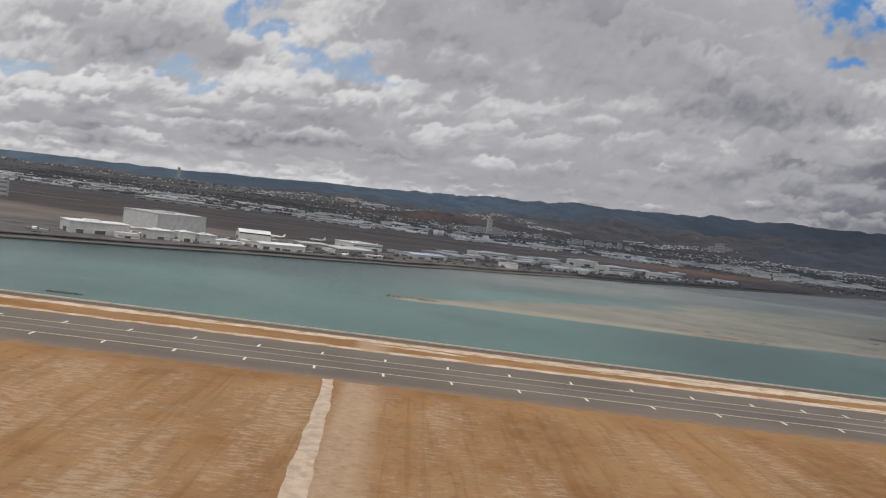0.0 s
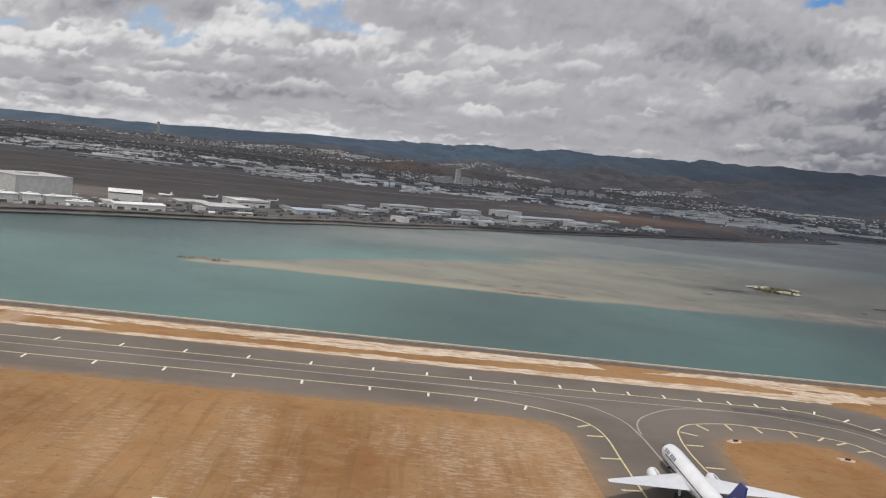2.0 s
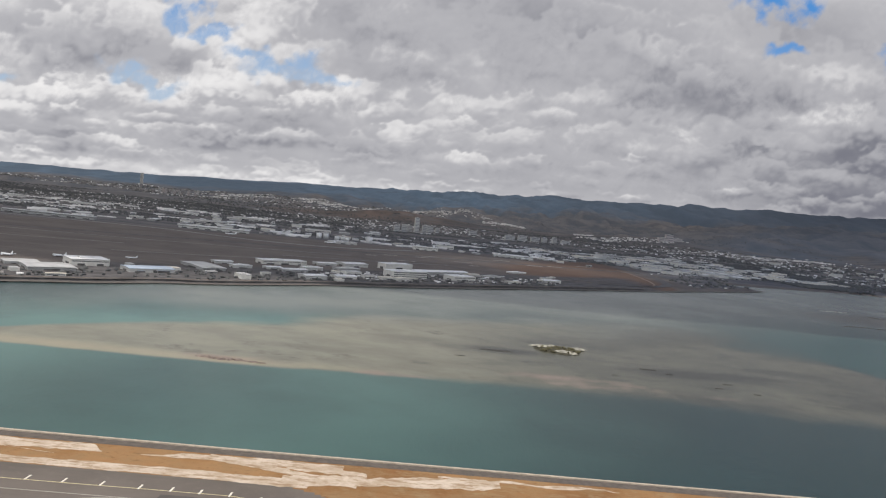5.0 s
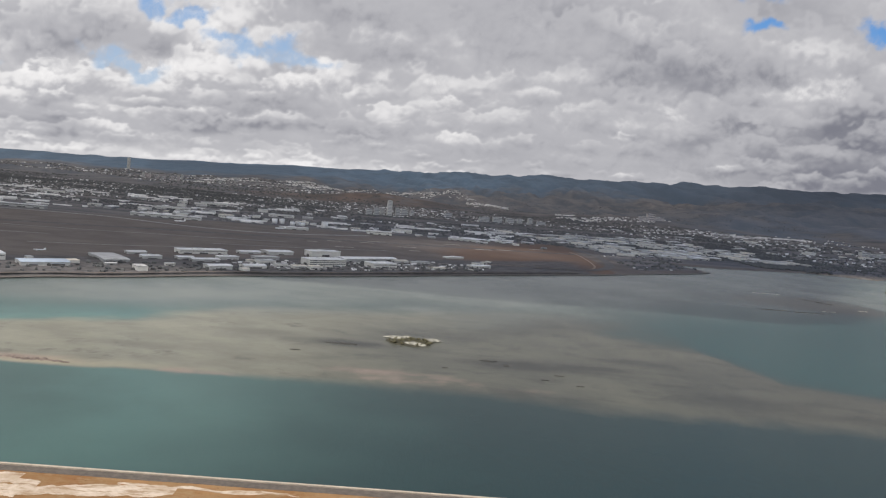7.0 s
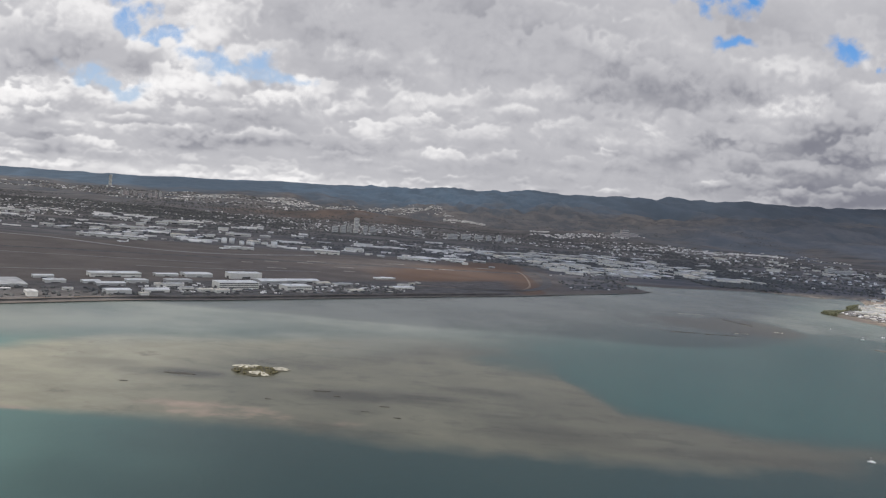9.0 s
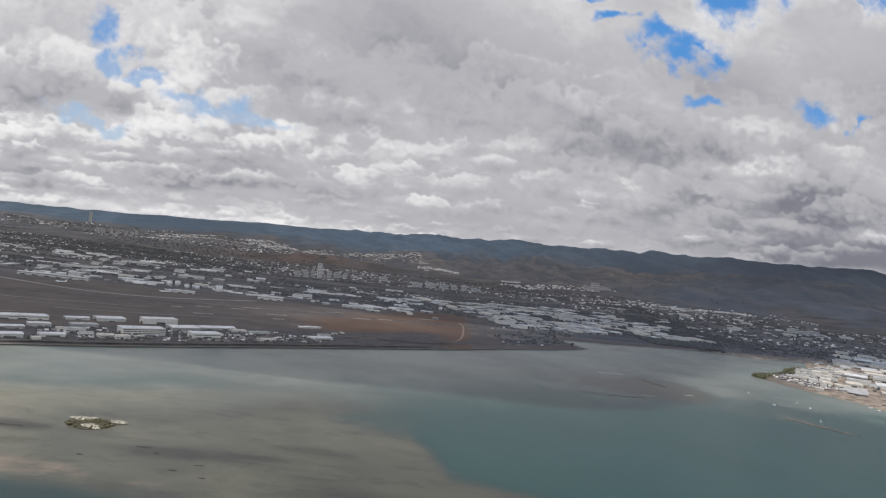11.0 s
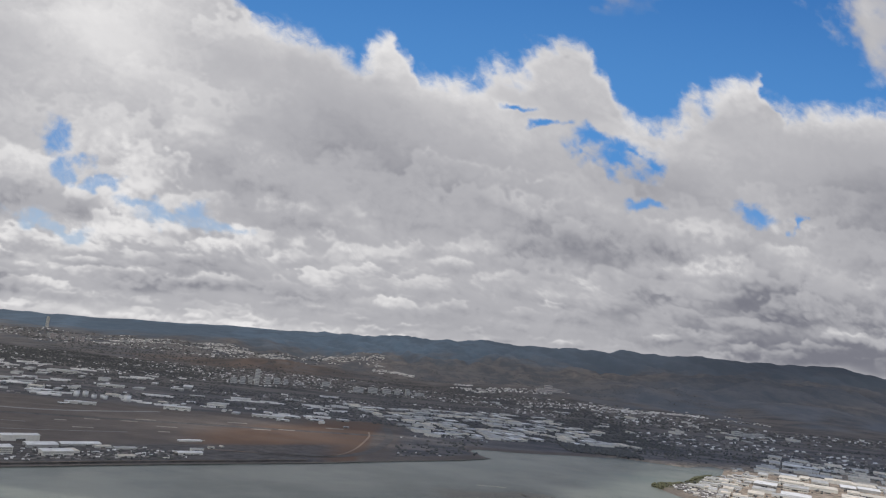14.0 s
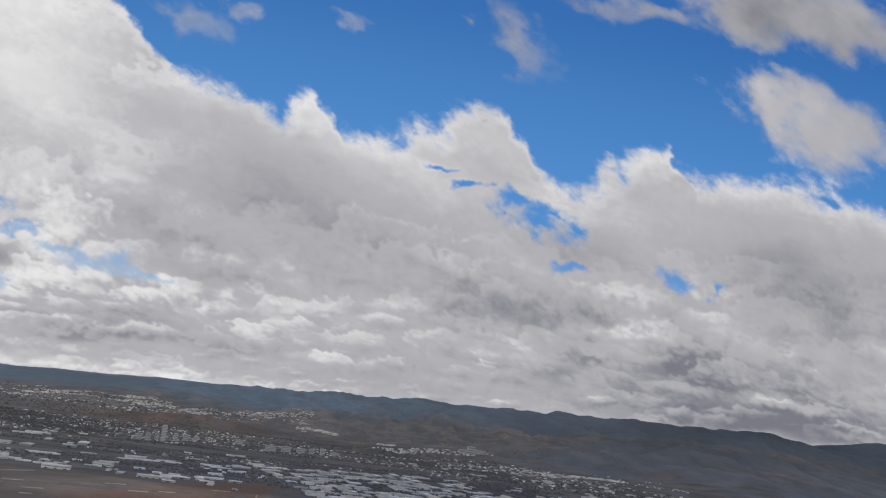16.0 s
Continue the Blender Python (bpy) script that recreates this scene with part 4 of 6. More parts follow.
for x, y, w, d, h, roof, wm, rm, dr, bd, lab in (
        (-60, 494, 20, 17, 3.6, "gable", LIGHT_WALL, GREY_ROOF, 2, 0, "grey pitched-roof hangar on the apron"),
        (-36, 480, 27, 26, 4.6, "gable", GREY_WALL, GREY_ROOF, 1, 0, "wide hangar with a sagging grey metal roof"),
        (-30, 522, 24, 22, 7.0, "flat", CREAM_WALL, WHITE_ROOF, 2, 1, "white flat-roofed hangar with small dark windows"),
        (13, 517, 30, 19, 5.2, "gable", LIGHT_WALL, BLUE_ROOF, 2, 0, "broad hangar with a pale bluish metal roof"),
        (34, 574, 18, 42, 4.4, "gable", GREY_WALL, GREY_ROOF, 2, 0, "long grey shed reaching back from the shore"),
        (36, 622, 15, 9, 4.2, "gable", LIGHT_WALL, WHITE_ROOF, 1, 0, "small white pitched-roof hangar on the apron"),
        (56, 600, 15, 9, 3.6, "flat", LIGHT_WALL, WHITE_ROOF, 1, 0, "small white flat-roofed shed on the apron"),
        (76, 666, 42, 14, 5.6, "flat", CREAM_WALL, WHITE_ROOF, 3, 1, "long white two-step hangar row"),
        (78, 614, 13, 9, 4.2, "gable", LIGHT_WALL, WHITE_ROOF, 1, 0, "small white pitched-roof hangar by the apron"),
        (95, 610, 22, 10, 4.4, "gable", GREY_WALL, WHITE_ROOF, 2, 0, "grey hangar with a dark open door"),
        (116, 571, 18, 12, 5.8, "gable", LIGHT_WALL, WHITE_ROOF, 1, 0, "white shoreline hangar with an open dark front"),
        (106, 637, 17, 9, 4.2, "flat", LIGHT_WALL, WHITE_ROOF, 1, 0, "white flat-roofed hangar on the apron"),
        (137, 594, 19, 10, 5.0, "arch", CREAM_WALL, WHITE_ROOF, 1, 0, "white hangar with a curved roof"),
        (110, 698, 20, 10, 4.6, "gable", LIGHT_WALL, WHITE_ROOF, 1, 0, "white pitched-roof hangar at the apron's back"),
        (133, 714, 25, 17, 6.0, "gable", LIGHT_WALL, WHITE_ROOF, 1, 0, "wide white hangar with a low gable"),
        (133, 660, 22, 10, 4.2, "flat", GREY_WALL, GREY_ROOF, 2, 0, "grey flat-roofed shed among hangars"),
        (173, 731, 32, 13, 8.4, "flat", CREAM_WALL, WHITE_ROOF, 1, 0, "tall white hangar with a dark open front"),
        (203, 709, 26, 18, 6.2, "gable", GREY_WALL, WHITE_ROOF, 2, 0, "white-roofed grey hangar behind the offices"),
        (226, 737, 36, 14, 5.2, "arch", GREY_WALL, WHITE_ROOF, 2, 0, "long grey building with a curved white roof"),
        (232, 676, 25, 15, 6.8, "flat", CREAM_WALL, WHITE_ROOF, 1, 1, "white block near the shore with dark doors"),
        (247, 737, 15, 9, 4.0, "arch", LIGHT_WALL, BEIGE_ROOF, 1, 0, "small beige building with a curved roof"),
        (283, 700, 15, 9, 4.0, "arch", LIGHT_WALL, BEIGE_ROOF, 2, 0, "small beige shed near the shore"),
        (325, 749, 24, 10, 5.0, "gable", CREAM_WALL, WHITE_ROOF, 2, 0, "cream shed with a white roof by the field"),
        (267, 742, 20, 7, 2.6, "flat", LIGHT_WALL, GREY_ROOF, 2, 0, "low grey shed beside dark trees"),
        (303, 830, 25, 6, 2.4, "flat", LIGHT_WALL, WHITE_ROOF, 0, 0, "low pale container row on the field")):
    hall("hangar", x, y, w, d, h * 0.62, roof, wm, rm, lab, "hangar", SHORE_TURN, dr, bd, group="hangars along the shore")
hall("office_block", 184, 655, 36, 15, 5.6, "flat", CREAM_WALL, WHITE_ROOF, "white office block with dark window bands by the shore", "office", SHORE_TURN, 0, 3)


# ---- sheds, warehouses and terminals further inland ----
def shed_kind(name, w, d, h, roof, wall_mat, roof_mat, label, category):
    ob = thing(name, 0, 0, -80, 0, label, category)
    if roof == "gable":
        part("wall", gable_walls(bmesh.new(), w, d, h * 0.8, h * 0.15), wall_mat, ob)
        part("roof", gable(bmesh.new(), w, d, h * 0.83, h * 0.15), roof_mat, ob)
    else:
        part("wall", box(bmesh.new(), -w / 2, w / 2, -d / 2, d / 2, 0, h), wall_mat, ob)
        part("roof", box(box(bmesh.new(), -w / 2 - 0.2, w / 2 + 0.2, -d / 2 - 0.2, d / 2 + 0.2, h, h + 0.4), -w * 0.3, -w * 0.1, -d * 0.1, d * 0.2, h + 0.4, h + 1.1), roof_mat, ob)
    part("window_band", box(bmesh.new(), -w / 2 + 1, w / 2 - 1, -d / 2 - 0.06, -d / 2 + 0.04, h * 0.35, h * 0.5), DARK_GLASS, ob)
    # Door opening as a dark panel, its inner shade in the colour.
    part("door", box(bmesh.new(), -w * 0.15, w * 0.1, -d / 2 - 0.07, -d / 2 + 0.04, 0, h * 0.33), DARK_GLASS, ob)
    return ob


KINDS = [shed_kind("warehouse", 24, 13, 4.2, "gable", LIGHT_WALL, WHITE_ROOF, "white-roofed warehouse in the industrial district", "warehouse"),
         shed_kind("warehouse", 30, 12, 4.6, "flat", GREY_WALL, WHITE_ROOF, "long flat white-roofed warehouse in the town", "warehouse"),
         shed_kind("warehouse", 18, 12, 3.8, "gable", GREY_WALL, GREY_ROOF, "grey metal-roofed warehouse in the town", "warehouse"),
         shed_kind("warehouse", 26, 15, 5.0, "flat", CREAM_WALL, GREY_ROOF, "cream warehouse with a grey flat roof", "warehouse"),
         shed_kind("warehouse", 26, 17, 4.8, "flat", CREAM_WALL, CREAM_ROOF, "cream flat-roofed warehouse in the industrial district", "warehouse"),
         shed_kind("warehouse", 16, 10, 3.6, "gable", LIGHT_WALL, BEIGE_ROOF, "beige-roofed shed among warehouses", "warehouse")]
TAKEN = [(o.matrix_basis.translation.x, o.matrix_basis.translation.y, 12.0) for o in bpy.data.objects if o.name.split(".")[0] in ("large_hangar", "long_shed", "hangar_annex", "store_block", "low_shed", "white_terminal", "low_hangar", "hangar", "office_block")]
TAKEN += [(x, 1125 + 0.18 * (x - 80), 16.0) for x in range(40, 240, 16)] + [(x, 1152, 12.0) for x in (46, 64, 80, 100, 121)] + [(x, 1102, 14.0) for x in range(70, 240, 24)]


def free(x, y, r):
    if any((x - a) ** 2 + (y - b) ** 2 < (r + c) ** 2 for a, b, c in TAKEN):
        return False
    TAKEN.append((x, y, r))
    return True


def scatter(count, place, group, turn, size=(0.7, 1.3), kinds=KINDS, r=11, name="warehouse"):
    """Copies of sheds at places drawn from a rule, none on another."""
    done = tries = 0
    while done < count and tries < count * 12:
        tries += 1
        x, y = place()
        s = rnd.uniform(*size)
        if float(inside(SHORE, np.array([x]), np.array([y]))[0]) < 12 or not free(x, y, r * s):
            continue
        ob = copy_thing(rnd.choice(kinds), pose(x, y, height_at(x, y) - 0.15, 0, 0, turn + rnd.choice((0, 90)) + rnd.uniform(-4, 4)))
        ob.scale = (s * rnd.uniform(0.8, 1.4), s * rnd.uniform(0.8, 1.2), rnd.uniform(0.7, 1.1) * min(1.0, 0.3 + 0.7 * s))
        tagged(ob, group=group)
        ob.name = name
        done += 1




def blocks(x0, y0, turn, long, deep, nx, ny, fill, margin, group, kinds):
    """Sheds side by side in rows along streets, with some plots left empty."""
    c, s = math.cos(radians(turn)), math.sin(radians(turn))
    for j in range(ny):
        p = rnd.uniform(0, 10)
        for i in range(nx):
            w = long * rnd.uniform(0.5, 1.35)
            p += w / 2
            q = j * deep + (j // 2) * deep * 0.45 + rnd.uniform(-0.28, 0.28) * deep
            x, y = x0 + c * p - s * q, y0 + s * p + c * q
            p += w / 2 + rnd.choice((1.0, 3.0, 7.0, 14.0))
            if rnd.random() > fill or float(inside(SHORE, np.array([x]), np.array([y]))[0]) < margin or not free(x, y, min(w, deep) * 0.42):
                continue
            kind = rnd.choice(kinds)
            size, wide = (2 * max(v.co[k] for o in kind.children for v in o.data.vertices) for k in (0, 1))
            ob = copy_thing(kind, pose(x, y, height_at(x, y) - 0.15, 0, 0, turn + rnd.choice((0, 0, 90)) + rnd.uniform(-3, 3)))
            ob.scale = (w / size, deep * rnd.uniform(0.55, 0.95) / wide, rnd.uniform(0.45, 0.95))
            tagged(ob, group=group)


blocks(560, 1122, 22, 17, 30, 19, 12, 0.72, 30, "warehouses behind the lagoon", KINDS + KINDS[2:4])
blocks(878, 800, -28, 25, 42, 15, 13, 0.95, 14, "warehouses on the harbour peninsula", KINDS + KINDS[3:] + KINDS[4:])
scatter(60, lambda: (846 + 150 * (t := rnd.random()) + rnd.uniform(-10, 40), 830 + 250 * t + rnd.uniform(-60, 40)), "small sheds on the peninsula", -28, (0.3, 0.75), kinds=KINDS[2:], r=9, name="shed")
scatter(32, lambda: ((t := rnd.uniform(-170, 345)) + 0, 447 + 0.78 * t + rnd.uniform(14, 105)), "small sheds along the shore", SHORE_TURN, (0.22, 0.5), kinds=KINDS[2:], r=9, name="shed")
scatter(42, lambda: ((t := rnd.uniform(-260, 450)), 1175 - 0.05 * t + rnd.uniform(-45, 45)), "sheds beyond the runway", 3, (0.4, 0.95), name="shed")
scatter(40, lambda: (rnd.uniform(-800, 200), rnd.uniform(1130, 1560)), "sheds of the inland base", 10, (0.6, 1.5), kinds=KINDS[2:4] + KINDS[1:2], name="shed")
scatter(30, lambda: (rnd.uniform(700, 1500), rnd.uniform(1500, 1900)), "sheds of the inland base", 20, (0.6, 1.1), name="shed")
for k in KINDS:
    for o in (*k.children_recursive, k):
        bpy.data.objects.remove(o)


# ---- terminal row, tanks ----
hall("terminal", 205, 1112, 36, 12, 5.0, "flat", CREAM_WALL, WHITE_ROOF, "long white cargo terminal beyond the runway", "terminal", 10, 3, 1)
hall("terminal", 90, 1060, 40, 7, 3.6, "flat", LIGHT_WALL, WHITE_ROOF, "low white cargo building beyond the runway", "terminal", 20, 3, 0)
hall("terminal", -90, 1075, 95, 9, 4.4, "flat", LIGHT_WALL, WHITE_ROOF, "very long low white terminal concourse", "terminal", 4, 6, 1)
hall("terminal", -300, 1040, 120, 10, 4.4, "flat", GREY_WALL, WHITE_ROOF, "long low terminal roof beyond the dark field", "terminal", 2, 6, 1)
hall("terminal", 330, 1135, 46, 9, 3.6, "flat", LIGHT_WALL, WHITE_ROOF, "white cargo sheds in one long row", "terminal", 6, 5, 0)


def tank(x, y, r, h):
    ob = thing("storage_tank", x, y, height_at(x, y) - 0.1, 0, "white cylindrical fuel storage tank beyond the runway", "tank", "fuel tanks")
    part("shell", tube(bmesh.new(), [(0, 0, r, r), (h, 0, r, r)], 20), WHITE_ROOF, ob).rotation_euler.x = radians(90)
    part("lid", tube(bmesh.new(), [(h, 0, r, r), (h + 0.8, 0, r * 0.15, r * 0.15)], 20), GREY_ROOF, ob).rotation_euler.x = radians(90)
    part("rail", tube(bmesh.new(), [(h - 0.3, 0, r + 0.12, r + 0.12), (h + 0.15, 0, r + 0.12, r + 0.12)], 20), GREY_WALL, ob).rotation_euler.x = radians(90)
    return ob


for x, y, r, h in ((46, 1150, 4.0, 8.4), (55, 1160, 4.0, 8.2), (73, 1147, 3.6, 6.0), (81, 1158, 3.4, 5.6), (88, 1150, 3.2, 5.4), (121, 1148, 4.8, 9.6)):
    tank(x, y, r, h)


# ---- tall buildings ----
# Balcony shade put into the colour of bands raised from the wall.
SHADED_BAND = plain("shaded_balcony", (0.24, 0.24, 0.245), 0.15, 0.3)


def tower(x, y, w, d, h, label, turn=15.0, wall=None, floors=0, group="apartment towers"):
    wall = wall or LIGHT_WALL
    ob = thing("apartment_tower", x, y, height_at(x, y) - 1.5, turn, label, "tower", group)
    part("wall", box(bmesh.new(), -w / 2, w / 2, -d / 2, d / 2, 0, h, 0.1), wall, ob)
    part("roof", box(box(bmesh.new(), -w / 2 - 0.15, w / 2 + 0.15, -d / 2 - 0.15, d / 2 + 0.15, h, h + 0.35), -w * 0.2, w * 0.15, -d * 0.2, d * 0.2, h + 0.35, h + 1.6), GREY_ROOF, ob)
    n = floors or max(3, int(h / 3.2))
    for k in range(n):
        z = h * (k + 0.35) / n
        part("balcony_band", box(bmesh.new(), -w / 2 + 0.35, w / 2 - 0.35, -d / 2 - 0.12, -d / 2 + 0.05, z, z + h / n * 0.42), SHADED_BAND, ob, "raised grey band coloured as a shaded balcony recess")
    return ob


tower(190, 1751, 10, 9, 36, "tall white apartment tower above the town", wall=CREAM_WALL)
for x, y, w, d, h in ((146, 1718, 13, 7, 15), (162, 1735, 11, 7, 17), (174, 1760, 9, 7, 16), (208, 1790, 10, 8, 18), (222, 1830, 14, 8, 15), (240, 1850, 9, 8, 13),
                      (414, 1828, 24, 8, 13), (447, 1849, 22, 8, 14), (480, 1868, 20, 8, 12), (505, 1875, 12, 8, 13), (530, 1874, 10, 8, 16), (560, 1890, 22, 8, 9), (330, 1900, 18, 8, 12)):
    tower(x, y, w, d, h, "pale concrete apartment block in the town")
tower(-930, 3137, 11, 10, 46, "slim pale tower on the distant plain", wall=CREAM_WALL)
PINK_WALL = plain("pale_pink_wall", (0.50, 0.44, 0.42), 0.10, 0.3)
for k in range(11):
    tower(-690 + 13 * k + 4 * math.sin(5 * k), 2640 + 34 * math.sin(3 * k), 8, 8, 15 + 5 * math.sin(7 * k + 1), "distant pale apartment block on the plain", wall=PINK_WALL if k % 3 else None, group="distant towers")
for k in range(7):
    tower(-470 + 26 * k, 2740 + 60 * math.sin(4 * k), 10, 8, 9 + 3 * math.sin(3 * k), "distant pale apartment block on the plain", group="distant towers")
tower(-320, 620, 12, 9, 14, "pale grey airport tower block beyond the field", 20)
tower(-338, 632, 14, 9, 12, "grey airport office block beyond the field", 20)
for x, y, w, d, h, lab in ((918, 2245, 30, 12, 12, "pale hillside hospital wing above the town"), (940, 2256, 22, 14, 20, "tall pale hospital block on the hillside"), (965, 2262, 34, 12, 11, "low pale hospital wing on the hillside")):
    tower(x, y, w, d, h, lab, 5, plain("pale_pink_concrete", (0.52, 0.47, 0.45), 0.08, 0.3), 3, group="hillside hospital")
for x, y, w, h in ((1268, 1700, 22, 12), (1292, 1702, 40, 8), (1325, 1720, 26, 9)):
    tower(x, y, w, 12, h, "broad pale institutional block at the slope's foot", 12)


# ---- houses of the town (too many to count) ----
def heap(name, material, places, label, category, make):
    """One joined mesh of many small pieces."""
    verts, faces = [], []
    for p in places:
        vs, fs = make(*p)
        k = len(verts)
        verts += vs
        faces += [tuple(i + k for i in f) for f in fs]
    me = bpy.data.meshes.new(name)
    me.from_pydata(verts, [], faces)
    me.materials.append(material)
    return tagged(new(name, me), label, category, kind="stuff")


def house(x, y, z, w, d, h, a):
    """A small house: walls and a pitched roof."""
    c, s = math.cos(a), math.sin(a)
    pts = [(-w, -d, -1), (w, -d, -1), (w, d, -1), (-w, d, -1), (-w, -d, h), (w, -d, h), (w, d, h), (-w, d, h), (-w * 1.1, 0, h * 1.5), (w * 1.1, 0, h * 1.5)]
    return ([(x + c * p - s * q, y + s * p + c * q, z + r) for p, q, r in pts],
            [(0, 1, 5, 4), (1, 2, 6, 5), (2, 3, 7, 6), (3, 0, 4, 7), (4, 5, 9, 8), (6, 7, 8, 9), (5, 6, 9), (7, 4, 8)])


def make_houses():
    m = Mat("town_houses", 0.8, specular=0.2)
    r = m.island()
    c = m.mix(r.step(0.0, 0.6), (0.11, 0.105, 0.10), (0.27, 0.25, 0.235))
    c = m.mix(r.step(0.74, 0.92), c, (0.78, 0.76, 0.73))
    m.color(c)
    return m.m


def spread(count, place, seed, margin=14.0, thin=-0.08):
    """Places with their ground height, drawn by a rule and thinned by soft noise."""
    g = np.random.default_rng(seed)
    xs, ys = place(g, count)
    keep = (fbm(xs * 0.45, ys * 1.5, 1 / 110, 4, seed) > thin) & (inside(SHORE, xs, ys) > margin)
    keep &= np.hypot((xs + 1500) / 830, (ys - 2500) / 260) > 1   # none on the distant inlet or close before it
    xs, ys = xs[keep], ys[keep]
    return xs, ys, ground_z(xs, ys), g


def town(name, count, place, seed, size, label, long=2.0, material=None, thin=-0.08):
    xs, ys, zs, g = spread(count, place, seed, thin=thin)
    heap(name, material or TOWN, [(x, y, z, size * g.uniform(0.7, long), size * g.uniform(0.6, 1.1), size * g.uniform(0.5, 1.0), g.uniform(0, 0.5)) for x, y, z in zip(xs, ys, zs)], label, "houses", house)


TOWN = make_houses()
town("town_houses", 9000, lambda g, n: (g.uniform(-900, 900, n), g.uniform(1500, 2150, n)), 71, 1.7, "small pale houses of the town", thin=0.06)
PALE_TOWN = plain("pale_house_walls", (0.66, 0.635, 0.60), 0.3, 0.03)
town("valley_houses", 5000, lambda g, n: (g.uniform(-1700, 150, n), 2480 + 650 * g.random(n)), 73, 2.3, "distant pale houses on the plain")
town("white_houses", 4200, lambda g, n: ((t := g.uniform(-520, 420, n)) + 0, 2640 + g.random(n) * (330 + 0.75 * (t + 520))), 74, 1.9, "distant bright white houses in rows on the plain", 2.2, PALE_TOWN, 0.05)
town("hill_houses", 900, lambda g, n: ((t := g.uniform(410, 720, n)) + 0, 2570 - 0.8 * (t - 420) + g.uniform(-70, 90, n)), 75, 1.9, "white houses climbing the hillside", 2.2, PALE_TOWN, 0.08)
town("bench_houses", 260, lambda g, n: ((t := g.uniform(650, 1010, n)) + 0, 2160 + 0.25 * (t - 650) + g.uniform(-50, 60, n)), 76, 1.7, "pale houses along the foot of the brown hills", 2.4, PALE_TOWN, 0.12)
town("long_sheds", 420, lambda g, n: (g.uniform(-1300, 420, n), g.uniform(1120, 1700, n)), 88, 2.3, "long low pale roofs of the inland base", 9.0, PALE_TOWN, -0.05)
town("foothill_houses", 900, lambda g, n: ((t := g.uniform(900, 1350, n)) + 0, 1950 + 0.2 * (t - 900) + 170 * g.random(n)), 78, 1.7, "rows of white houses at the slope's foot", 2.4, PALE_TOWN, 0.0)
town("ridge_houses", 1600, lambda g, n: (g.uniform(900, 1500, n), 1850 + 0.35 * g.uniform(0, 600, n) + 120 * g.random(n)), 77, 2.0, "houses at the foot of the slope")
town("base_houses", 1500, lambda g, n: (g.uniform(-1000, 560, n), g.uniform(1110, 1520, n)), 87, 1.8, "low sheds and houses of the inland base")
town("harbour_houses", 3600, lambda g, n: (g.uniform(980, 2300, n), g.uniform(1230, 1900, n)), 79, 2.1, "low town buildings behind the harbour")
town("apron_clutter", 1300, lambda g, n: ((t := g.uniform(-165, 330, n)) + 0, 449 + 0.78 * t + g.uniform(12, 100, n)), 81, 0.95, "parked vehicles and gear on the apron")
town("roadside_clutter", 420, lambda g, n: ((t := g.uniform(522, 660, n)) + 0, 785 + 0.78 * (t - 430) + g.uniform(20, 230, n)), 83, 0.8, "small sheds and vehicles by the point")
town("wharf_clutter", 1500, lambda g, n: ((t := g.random(n)) * 80 + 830 + g.uniform(0, 45, n), 870 - 330 * t + g.uniform(0, 60, n)), 85, 1.1, "wharf sheds, crates and hauled boats")


# ---- woods ----
BALL = bmesh.new()
bmesh.ops.create_icosphere(BALL, subdivisions=1, radius=1)
BALL_V = [tuple(v.co) for v in BALL.verts]
BALL_F = [tuple(v.index for v in f.verts) for f in BALL.faces]
BALL.free()


def clump(x, y, z, r, h, a):
    c, s = math.cos(a), math.sin(a)
    out = []
    for p, q, w in BALL_V:
        k = 1 + 0.35 * math.sin(7 * p + 5 * a) * math.cos(6 * q + 9 * w)
        out.append((x + r * k * (c * p - s * q), y + r * k * (s * p + c * q), z + h * (0.55 + 0.75 * k * w)))
    return out, BALL_F


def make_leaves():
    m = Mat("foliage", 0.95, specular=0.05)
    r = m.island()
    # Greyed and lifted: distance haze is put into the leaf colour.
    c = m.mix(r, (0.100, 0.102, 0.104), (0.140, 0.140, 0.132))
    c = m.mix(m.noise(0.5, 6, 0.7).step(0.5, 0.7) * 0.5, c, (0.075, 0.077, 0.076))
    m.color(c).bump(m.noise(1.2, 5, 0.7), 0.8, 0.5)
    return m.m


FOLIAGE = make_leaves()


def woods(name, count, place, seed, size, label, margin=8.0, thin=-0.08, material=None):
    xs, ys, zs, g = spread(count, place, seed, margin, thin)
    heap(name, material or FOLIAGE, [(x, y, z - 0.3, size * g.uniform(0.6, 1.5), size * g.uniform(0.6, 1.3), g.uniform(0, 6)) for x, y, z in zip(xs, ys, zs)], label, "trees", clump)


woods("town_trees", 24000, lambda g, n: (g.uniform(-1000, 1000, n), g.uniform(1200, 2200, n)), 91, 1.5, "dark tree crowns between the houses")
woods("base_wood", 5000, lambda g, n: ((t := g.uniform(-900, 60, n)) + 0, 1700 + g.uniform(0, 420, n)), 98, 2.2, "dark wood behind the inland base", 8.0, -0.2)
woods("slope_trees", 3200, lambda g, n: (g.uniform(300, 1500, n), g.uniform(2150, 3100, n)), 99, 1.5, "scattered dark trees on the brown slopes", 8.0, 0.0)
woods("plain_trees", 7000, lambda g, n: (g.uniform(-1600, 300, n), g.uniform(2200, 3100, n)), 92, 1.9, "dark woods on the distant plain")
woods("mangrove", 900, lambda g, n: (g.uniform(770, 880, n), 1105 + 0.30 * g.uniform(0, 100, n) + g.uniform(0, 70, n)), 93, 2.4, "dark mangrove thicket at the water's edge", 2.0, -0.5)
